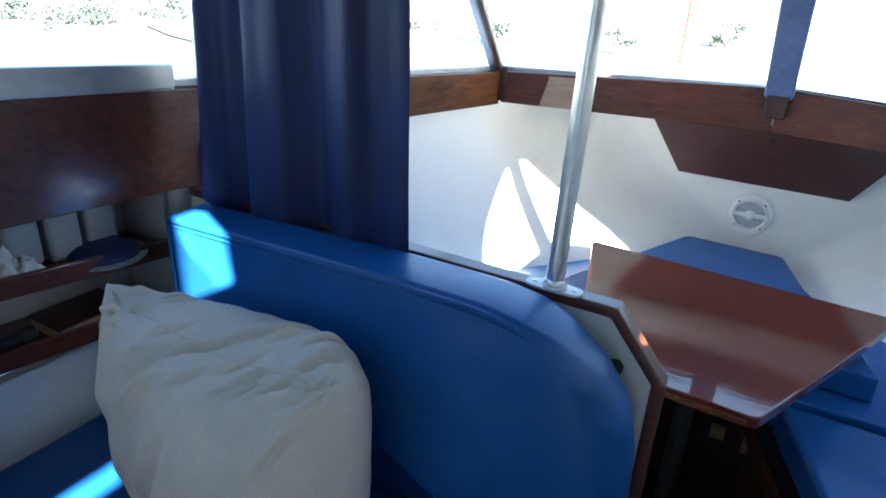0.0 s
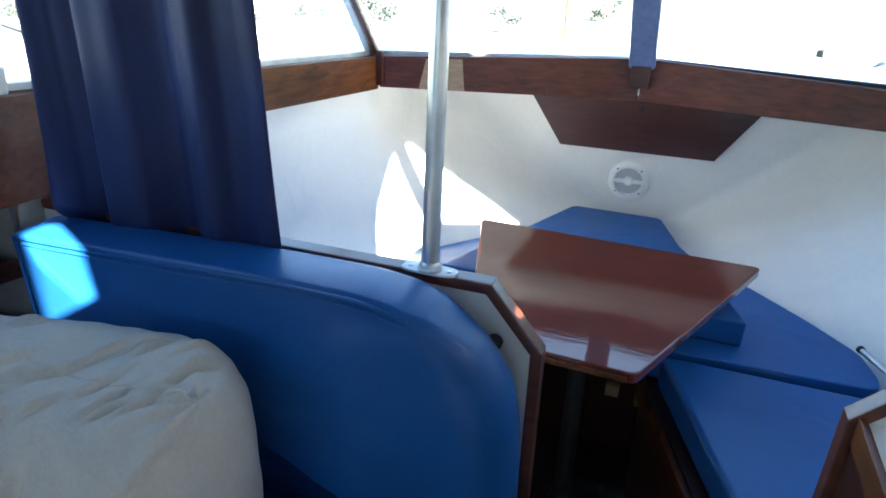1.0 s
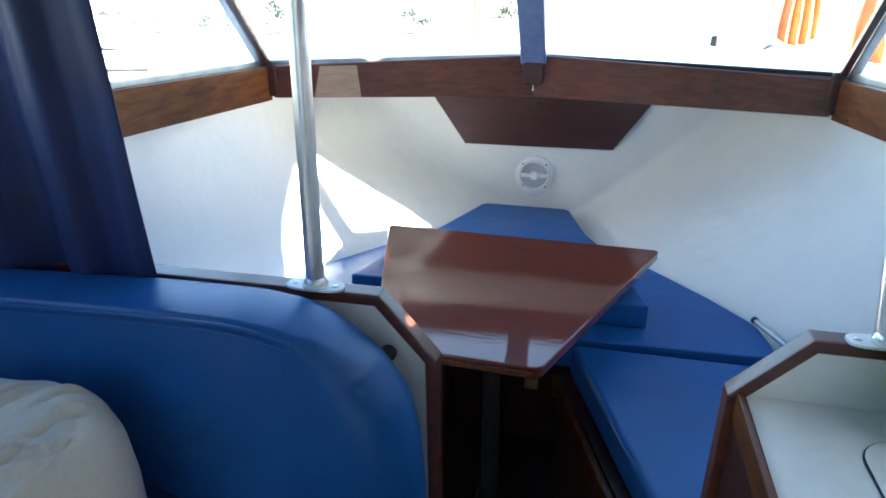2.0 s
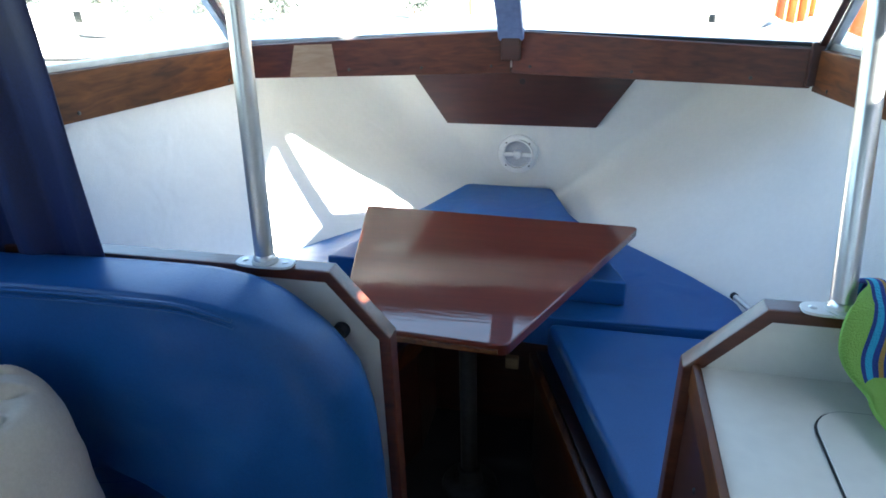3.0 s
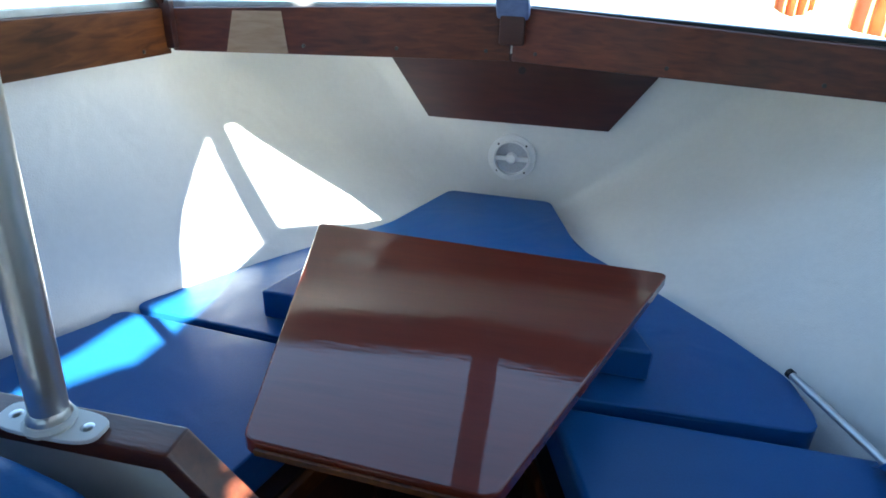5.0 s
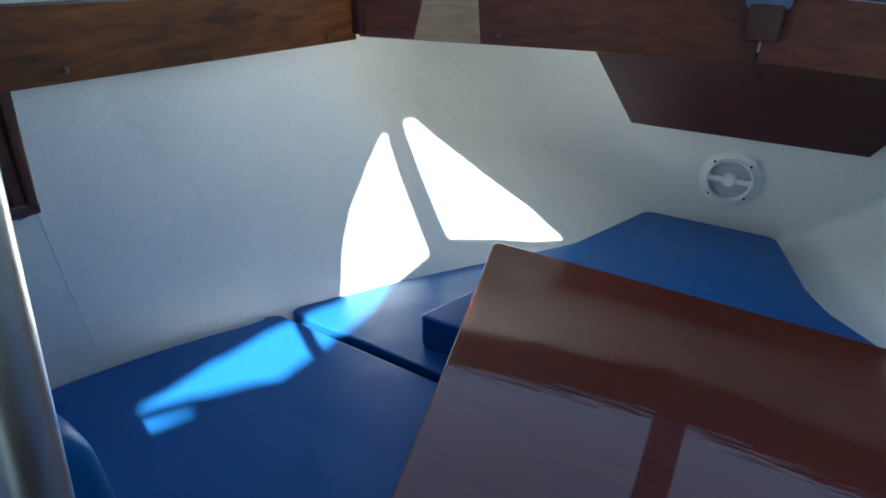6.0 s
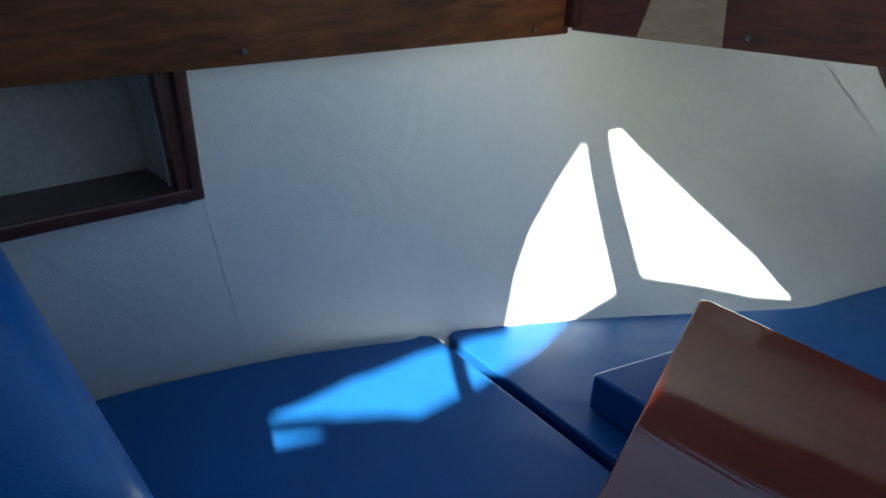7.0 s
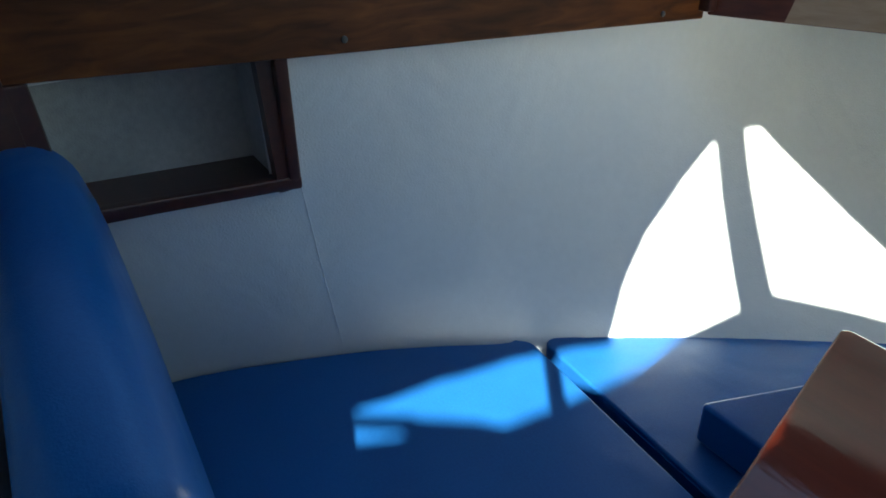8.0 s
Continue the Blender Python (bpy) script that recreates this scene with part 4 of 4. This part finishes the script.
# ---- galley to starboard ----
galley = thing("galley_counter", "cream laminate galley counter with a mahogany edge", "counter", (0.8, -0.75, 0))
part("front_panel", box(-0.327, -0.307, -0.75, 0.735, 0.0, 0.99), WOOD_DARK, galley, "dark mahogany front panel")
part("worktop", box(-0.318, 0.33, -0.75, 0.736, 0.99, 1.01), BUFF, galley)
part("edge_trim", box(-0.330, -0.318, -0.75, 0.737, 0.965, 1.016, 0.003), WOOD_SIDE, galley, "honey-coloured wooden edge")
lidpts = [(-0.195, -0.45), (0.25, -0.45), (0.25, 0.665), (-0.195, 0.665)]
part("hob_lid_seal", prism(lidpts, 1.0102, 1.0125, "z", corner=0.05, corner_seg=6), BLACK, galley, "dark groove round the lid")
lidpts = [(-0.1925, -0.4475), (0.2475, -0.4475), (0.2475, 0.6625), (-0.1925, 0.6625)]
part("hob_lid", prism(lidpts, 1.0104, 1.0145, "z", r=0.001, corner=0.046, corner_seg=6), BUFF, galley, "flush cream lid")
for y in (-0.1, 0.6):
    screw((-0.3275, y, 0.90), (-1, 0, 0), galley, 0.005)


def towel_material():
    """Wavy stripes across the hanging part, lime green with turquoise spots on the part that lies down."""
    m = material("striped_towel", (0.5, 0.5, 0.5), rough=0.95, grain=300, bump=0.9, bump_scale=420)
    n, l = m.node_tree.nodes, m.node_tree.links
    co, sep, warp = n.new("ShaderNodeTexCoord"), n.new("ShaderNodeSeparateXYZ"), n.new("ShaderNodeTexNoise")
    warp.inputs["Scale"].default_value, warp.inputs["Detail"].default_value = 9.0, 1.0
    l.new(co.outputs["Object"], sep.inputs[0])
    l.new(co.outputs["Object"], warp.inputs["Vector"])

    def math_node(kind, a, b):
        q = n.new("ShaderNodeMath")
        q.operation = kind
        for k, v in enumerate((a, b)):
            if isinstance(v, (int, float)):
                q.inputs[k].default_value = v
            else:
                l.new(v, q.inputs[k])
        return q.outputs[0]

    def bands(cols, fac):
        rp = n.new("ShaderNodeValToRGB")
        rp.color_ramp.interpolation = "CONSTANT"
        for k, (p, c) in enumerate(cols):
            e = rp.color_ramp.elements[k] if k < 2 else rp.color_ramp.elements.new(p)
            e.position, e.color = p, (*c, 1)
        l.new(fac, rp.inputs["Fac"])
        return rp.outputs["Color"]
    lime, sea, ink, ochre, pale = (0.27, 0.50, 0.10), (0.04, 0.36, 0.60), (0.018, 0.05, 0.24), (0.36, 0.22, 0.06), (0.72, 0.74, 0.78)
    across = math_node("ADD", math_node("MULTIPLY", math_node("SUBTRACT", sep.outputs[0], 0.655), 10.0), math_node("MULTIPLY", math_node("SUBTRACT", warp.outputs["Fac"], 0.5), 0.42))
    stripes = bands(((0.0, lime), (0.10, ink), (0.15, sea), (0.23, ink), (0.29, ochre), (0.34, ink), (0.39, pale), (0.56, sea), (0.62, pale), (0.80, ink)), across)
    blots = bands(((0.0, lime), (0.60, sea), (0.70, ink)), warp.outputs["Fac"])
    low = math_node("LESS_THAN", math_node("ADD", sep.outputs[2], math_node("MULTIPLY", warp.outputs["Fac"], 0.02)), 1.070)
    mix = n.new("ShaderNodeMix")
    mix.data_type = "RGBA"
    l.new(low, mix.inputs["Factor"])
    l.new(stripes, mix.inputs[6])
    l.new(blots, mix.inputs[7])
    l.new(mix.outputs[2], n["Principled BSDF"].inputs["Base Color"])
    return m


def towel():
    """Draped over the starboard rail, down to the counter and along it."""
    path = [(0.045, 1.02), (0.042, 1.10), (0.025, 1.150), (-0.01, 1.165), (-0.045, 1.145), (-0.062, 1.08), (-0.075, 1.045), (-0.12, 1.03), (-0.20, 1.028), (-0.30, 1.026)]
    pts = [Vector((0, y, z)) for y, z in path]
    dense = [a.lerp(b, k / 5) for a, b in zip(pts, pts[1:]) for k in range(5)] + [pts[-1]]
    for _ in range(3):
        dense = [dense[0]] + [(dense[i - 1] + dense[i] * 2 + dense[i + 1]) / 4 for i in range(1, len(dense) - 1)] + [dense[-1]]
    nx = 30
    bm = bmesh.new()
    g = []
    for k, p in enumerate(dense):
        v = k / (len(dense) - 1)
        row = []
        for i in range(nx + 1):
            u = i / nx
            x = 0.668 + 0.33 * u - (0.035 * math.sin(min(1, max(0, (v - 0.35) / 0.35)) * math.pi) * (1 - u)) + 0.10 * max(0, v - 0.75) * (1 - u) * 4 * 0.4
            q = Vector((u * 3.5, v * 2.2, 1.5))
            lift = 0.022 * (0.5 + noise.noise(q)) + 0.012 * math.sin(u * 17 + v * 3)
            nrm = Vector((0, -0.55 if v > 0.4 else 0.2, 0.8))
            row.append(bm.verts.new(Vector((x, p.y, p.z)) + nrm * max(0.0, lift)))
        g.append(row)
    for k in range(len(g) - 1):
        for i in range(nx):
            bm.faces.new((g[k][i], g[k][i + 1], g[k + 1][i + 1], g[k + 1][i]))
    return bm


tw = tagged(part("towel", towel(), towel_material(), None, "", 180), "striped green, blue and white beach towel draped over the rail", "towel")
s = tw.modifiers.new("thick", "SOLIDIFY")
s.thickness = 0.007

# ---- open cockpit behind the walk ----
setting("cockpit_floor", box(-1.2, 1.2, -3.6, -2.22, 0.30, 0.34), DECK, "white cockpit sole behind the saloon", "deck")
setting("cockpit_wall_port", box(-1.26, -1.2, -3.6, -1.6, 0.0, 1.0), DECK, "white cockpit coaming", "wall")
setting("cockpit_wall_starboard", box(1.2, 1.26, -3.6, -1.6, 0.0, 1.0), DECK, "white cockpit coaming", "wall")
setting("transom", box(-1.26, 1.26, -3.66, -3.6, 0.0, 1.0), DECK, "white transom of the boat", "wall")
# unseen canvas sheets, added to block and shape the light from aft
setting("canopy", prism([(-1.2, -3.6), (1.2, -3.6), (1.2, -1.286), (0.662, -1.010), (0.661, -0.90), (-1.2, -0.934)], 2.094, 2.11), UNSEEN_ROOF, "added grey-blue sheet over the cockpit that limits the sunlight", "canopy")
setting("light_block_edge", prism([(1.03, -1.06), (1.2, -1.06), (1.2, -1.42), (1.03, -1.42)], 2.112, 2.12), NAVY, "added navy strip that trims the sunlight from above", "canopy")
setting("light_block_side_starboard", box(1.05, 1.07, -3.6, -1.27, 0.95, 1.797), NAVY, "added navy sheet that keeps light out at the cockpit side", "canopy")
setting("light_block_flap_starboard", box(1.05, 1.07, -3.6, -1.57, 1.798, 1.838), NAVY, "added navy flap that trims the sunlight slot", "canopy")
setting("light_block_patch_starboard", box(1.05, 1.07, -1.425, -1.27, 1.798, 1.8385), NAVY, "added navy patch that trims the sunlight slot", "canopy")
setting("light_block_strip_starboard", box(1.05, 1.07, -3.6, -1.27, 1.84, 2.093), NAVY, "added navy strip closing the side above the sunlight slot", "canopy")
setting("light_block_back", box(-1.2, 1.2, -3.62, -3.605, 1.0, 1.78), NAVY, "added navy sheet closing the cockpit aft to dim the light inside", "canopy")
setting("light_block_side_port", box(-1.07, -1.05, -3.6, -1.27, 0.95, 2.093), NAVY, "added navy sheet that keeps light out at the cockpit side", "canopy")
sp = thing("aft_post", "aluminium post at the after end of the starboard windows", "post", kind="structure")
part("post", flat_bar((1.06, -1.26, 1.30), (1.03, -1.26, 2.05), 0.03, 0.03, (0, 1, 0)), ALU, sp)

# ---- outside: water, shore, trees, moored boats ----
WATER = material("harbour_water", (0.10, 0.13, 0.13), rough=0.16, grain=0.7, vary=0.2, stain=0.05, stain_amt=0.2, bump=1.0, bump_scale=2.2, spec=0.6)
GRASS = material("dry_bank", (0.50, 0.47, 0.38), second=(0.40, 0.38, 0.27), rough=0.95, grain=0.8, stain=0.08, stain_amt=0.3, bump=0.6, bump_scale=6)
LEAF = material("foliage", (0.085, 0.105, 0.095), second=(0.06, 0.075, 0.07), rough=0.7, grain=1.4, stain=0.5, stain_amt=0.3, bump=0.1)
BARK = material("bark", (0.13, 0.09, 0.06), rough=0.9, grain=8, stain=2, stain_amt=0.3, bump=0.6, bump_scale=20)
ORANGE = material("orange_canvas", (0.82, 0.26, 0.09), second=(0.76, 0.20, 0.06), rough=0.7, grain=6, stain=2, stain_amt=0.15, bump=0.2, bump_scale=30)
RUST = material("rusty_paint", (0.30, 0.07, 0.03), second=(0.16, 0.05, 0.03), rough=0.7, grain=5, stain=2, stain_amt=0.3, bump=0.3, bump_scale=30)
TUBE = material("grey_rubber", (0.22, 0.24, 0.26), rough=0.5, grain=10, stain=2, stain_amt=0.2)
SMOKED = material("dark_glass", (0.02, 0.025, 0.03), rough=0.08, grain=3, bump=0.0)
WZ = -1.40
bm = bmesh.new()
bmesh.ops.create_grid(bm, x_segments=60, y_segments=60, size=1500)
bmesh.ops.translate(bm, vec=(0, 0, WZ), verts=bm.verts)
setting("water", bm, WATER, "bright rippled harbour water out to the horizon", "water", None)

bm = bmesh.new()
ring_in, ring_out, ring_far = [], [], []
for k in range(97):
    a = math.pi * (-0.15 + 1.3 * k / 96)
    r = 25 + 3 * noise.noise(Vector((math.cos(a) * 3, math.sin(a) * 3, 0)))
    c, s_ = math.cos(a), math.sin(a)
    ring_in.append(bm.verts.new((c * r, s_ * r, WZ - 0.05)))
    ring_out.append(bm.verts.new((c * (r + 3), s_ * (r + 3), WZ + 0.15 + 0.2 * noise.noise(Vector((c * 9, s_ * 9, 2))))))
    ring_far.append(bm.verts.new((c * 120, s_ * 120, WZ + 4)))
for k in range(96):
    bm.faces.new((ring_in[k], ring_in[k + 1], ring_out[k + 1], ring_out[k]))
    bm.faces.new((ring_out[k], ring_out[k + 1], ring_far[k + 1], ring_far[k]))
setting("ground", bm, GRASS, "dry grassy bank across the water", "ground")


def tree(seed, h):
    rng = random.Random(seed)
    t = thing("tree", "leafy green tree on the far bank", "tree", group="trees on the bank")
    bm = tube([(0, 0, -0.3), (0.05 * h * rng.uniform(-1, 1) * 0.3, 0, h * 0.25), (0.03 * h * rng.uniform(-1, 1), 0.02 * h, h * 0.5), (0, 0, h * 0.8)], 0.02 * h, 8)
    for v in bm.verts:
        k = 1 - 0.75 * max(0, v.co.z) / h
        v.co.x *= k
        v.co.y *= k
    for k in range(6):
        a = rng.uniform(0, 6.28)
        z = h * rng.uniform(0.3, 0.6)
        tube([(0, 0, z), (math.cos(a) * h * 0.13, math.sin(a) * h * 0.13, z + h * 0.1), (math.cos(a) * h * 0.26, math.sin(a) * h * 0.26, z + h * 0.22)], 0.007 * h, 5, bm)
    part("trunk", bm, BARK, t)
    bm = bmesh.new()
    centres = [(rng.uniform(-0.3, 0.3) * h, rng.uniform(-0.3, 0.3) * h, h * rng.uniform(0.15, 0.6), h * rng.uniform(0.12, 0.24)) for _ in range(14)]
    for cx, cy, cz, cr in centres:
        for _ in range(70):
            d = Vector((rng.gauss(0, 1), rng.gauss(0, 1), rng.gauss(0, 0.8)))
            d = d.normalized() * cr * rng.uniform(0.45, 1.05)
            p = Vector((cx, cy, cz)) + d
            s_ = h * rng.uniform(0.025, 0.055)
            a, b = Vector((rng.gauss(0, 1), rng.gauss(0, 1), rng.gauss(0, 1))).normalized() * s_, Vector((rng.gauss(0, 1), rng.gauss(0, 1), rng.gauss(0, 1))).normalized() * s_
            vs = [bm.verts.new(p + q) for q in (-a, b * 0.6, a, -b * 0.6)]
            bm.faces.new(vs)
    part("crown", bm, LEAF, t, smooth=None)
    return t


kinds = [tree(11, 2.2), tree(12, 3.0), tree(13, 1.8)]
rng = random.Random(5)
spots = []
for k in range(54):
    a = radians(97 + 57 * (k + rng.uniform(-0.4, 0.4)) / 53)
    r = rng.uniform(27.5, 34)
    if rng.random() < (0.7 if k < 27 else 0.3):
        continue
    spots.append((math.cos(a) * r, math.sin(a) * r, rng.uniform(0.45, 0.85)))
for k, (x, y, sc) in enumerate(spots):
    m = Matrix.Translation((x, y, WZ + 0.25)) @ Matrix.Rotation(rng.uniform(0, 6), 4, "Z") @ Matrix.Scale(sc, 4)
    if k < 3:
        kinds[k].matrix_world = m
    else:
        c = copy_thing(kinds[k % 3], m)
        c.matrix_basis = m


def motor_boat(at, turn, label, sc=1.0):
    b = thing("motor_boat", label, "boat", at, "moored boats")
    secs = [(-2.4, 0.85, 0.75), (-1.2, 0.95, 0.78), (0.4, 0.92, 0.85), (1.6, 0.62, 0.98), (2.3, 0.22, 1.08), (2.55, 0.03, 1.12)]
    bm = bmesh.new()
    rows = [[bm.verts.new((x, -w, h)), bm.verts.new((x, -w * 0.8, 0.2)), bm.verts.new((x, 0, -0.2)), bm.verts.new((x, w * 0.8, 0.2)), bm.verts.new((x, w, h)), bm.verts.new((x, 0, h + 0.04))] for x, w, h in secs]
    for u, w in zip(rows, rows[1:]):
        for k in range(6):
            bm.faces.new((u[k - 1], u[k], w[k], w[k - 1]))
    bm.faces.new(rows[0]), bm.faces.new(rows[-1])
    part("hull", bm, DECK, b, smooth=30)
    cabin = part("cabin", prism([(-0.9, 0.80), (1.3, 0.88), (0.7, 1.45), (-0.9, 1.5)], -0.66, 0.66, "y", r=0.05, seg=3), DECK, b)
    for s_ in (-1, 1):
        part("window", prism([(-0.7, 1.05), (0.85, 1.08), (0.55, 1.36), (-0.7, 1.39)], s_ * 0.664, s_ * 0.668, "y"), SMOKED, cabin, "dark cabin window")
        part("rubbing_strake", tube([(x, s_ * (w + 0.01), h - 0.08) for x, w, h in secs[:-1]], 0.03, 6), BLACK, b)
    b.rotation_euler = (0, 0, radians(turn))
    b.scale = (sc, sc, sc)
    return b


motor_boat((-12.8, 11.8, WZ), 200, "white motor boat with dark windows moored on the water", 1.3)
motor_boat((-15.5, 17.5, WZ), 165, "white motor boat moored farther off")
motor_boat((10.5, 19.0, WZ), 20, "white motor boat moored near the bank")

pile = thing("mooring_post", "tall rusty red mooring post standing in the water", "post", (-4.10, 22.6, WZ - 0.3))
part("shaft", lathe([(0.075, 0.0), (0.075, 4.4), (0.04, 4.5)], seg=14), RUST, pile)
part("collar", lathe([(0.07, 0.62), (0.07, 0.72)], seg=14), BLACK, pile)
buoy = thing("spar_buoy", "small pointed brown buoy afloat", "buoy", (-4.95, 22.2, WZ))
part("float", lathe([(0.02, -0.1), (0.16, 0.0), (0.17, 0.14), (0.06, 0.5), (0.02, 0.62)], seg=16), RUST, buoy)
part("band", lathe([(0.165, 0.10), (0.168, 0.17), (0.13, 0.24)], seg=16), TUBE, buoy)

ding = thing("inflatable_dinghy", "grey inflatable dinghy with a black outboard motor", "dinghy", (4.5, 21.6, WZ + 0.15))
part("tube", tube([(-0.9, -0.55, 0), (0.6, -0.6, 0), (1.25, -0.35, 0.05), (1.45, 0, 0.1), (1.25, 0.35, 0.05), (0.6, 0.6, 0), (-0.9, 0.55, 0)], 0.19, 12), TUBE, ding)
part("floor", box(-0.8, 1.1, -0.45, 0.45, -0.12, -0.08), TUBE, ding)
part("transom", box(-0.78, -0.72, -0.45, 0.45, -0.12, 0.24, 0.01), TAN, ding)
part("outboard_motor", box(-1.05, -0.72, -0.14, 0.14, 0.22, 0.62, 0.06, 3), BLACK, ding, "black outboard motor")
part("outboard_leg", box(-0.95, -0.85, -0.05, 0.05, -0.5, 0.24, 0.02), BLACK, ding)
ding.rotation_euler = (0, 0, radians(35))


def orange_roll(x, y, w, low, top):
    o = thing("orange_awning", "bright orange rolled canvas hanging from a pole", "canvas", (x, y, WZ), "orange canvases")
    bm = bmesh.new()
    n = 20
    g = [[bm.verts.new((w * (i / n - 0.5) * (1 - 0.25 * k / 10 + 0.05 * math.sin(k)), 0.10 * math.sin(i * 1.1 + k * 0.2), low + (top - low) * k / 10 + 0.18 * (2 * i / n - 1) ** 2 * (k == 0))) for k in range(11)] for i in range(n + 1)]
    for i in range(n):
        for k in range(10):
            bm.faces.new((g[i][k], g[i + 1][k], g[i + 1][k + 1], g[i][k + 1]))
    c = part("cloth", bm, ORANGE, o, smooth=60)
    c.modifiers.new("thick", "SOLIDIFY").thickness = 0.03
    part("pole", tube([(w * 0.55, 0.05, -0.6), (w * 0.5, 0.05, top + 0.6)], 0.035, 10), ALU, o)
    return o


orange_roll(5.3, 18.5, 0.9, 0.80, 4.2)
orange_roll(6.5, 16.0, 1.3, 0.72, 4.2)
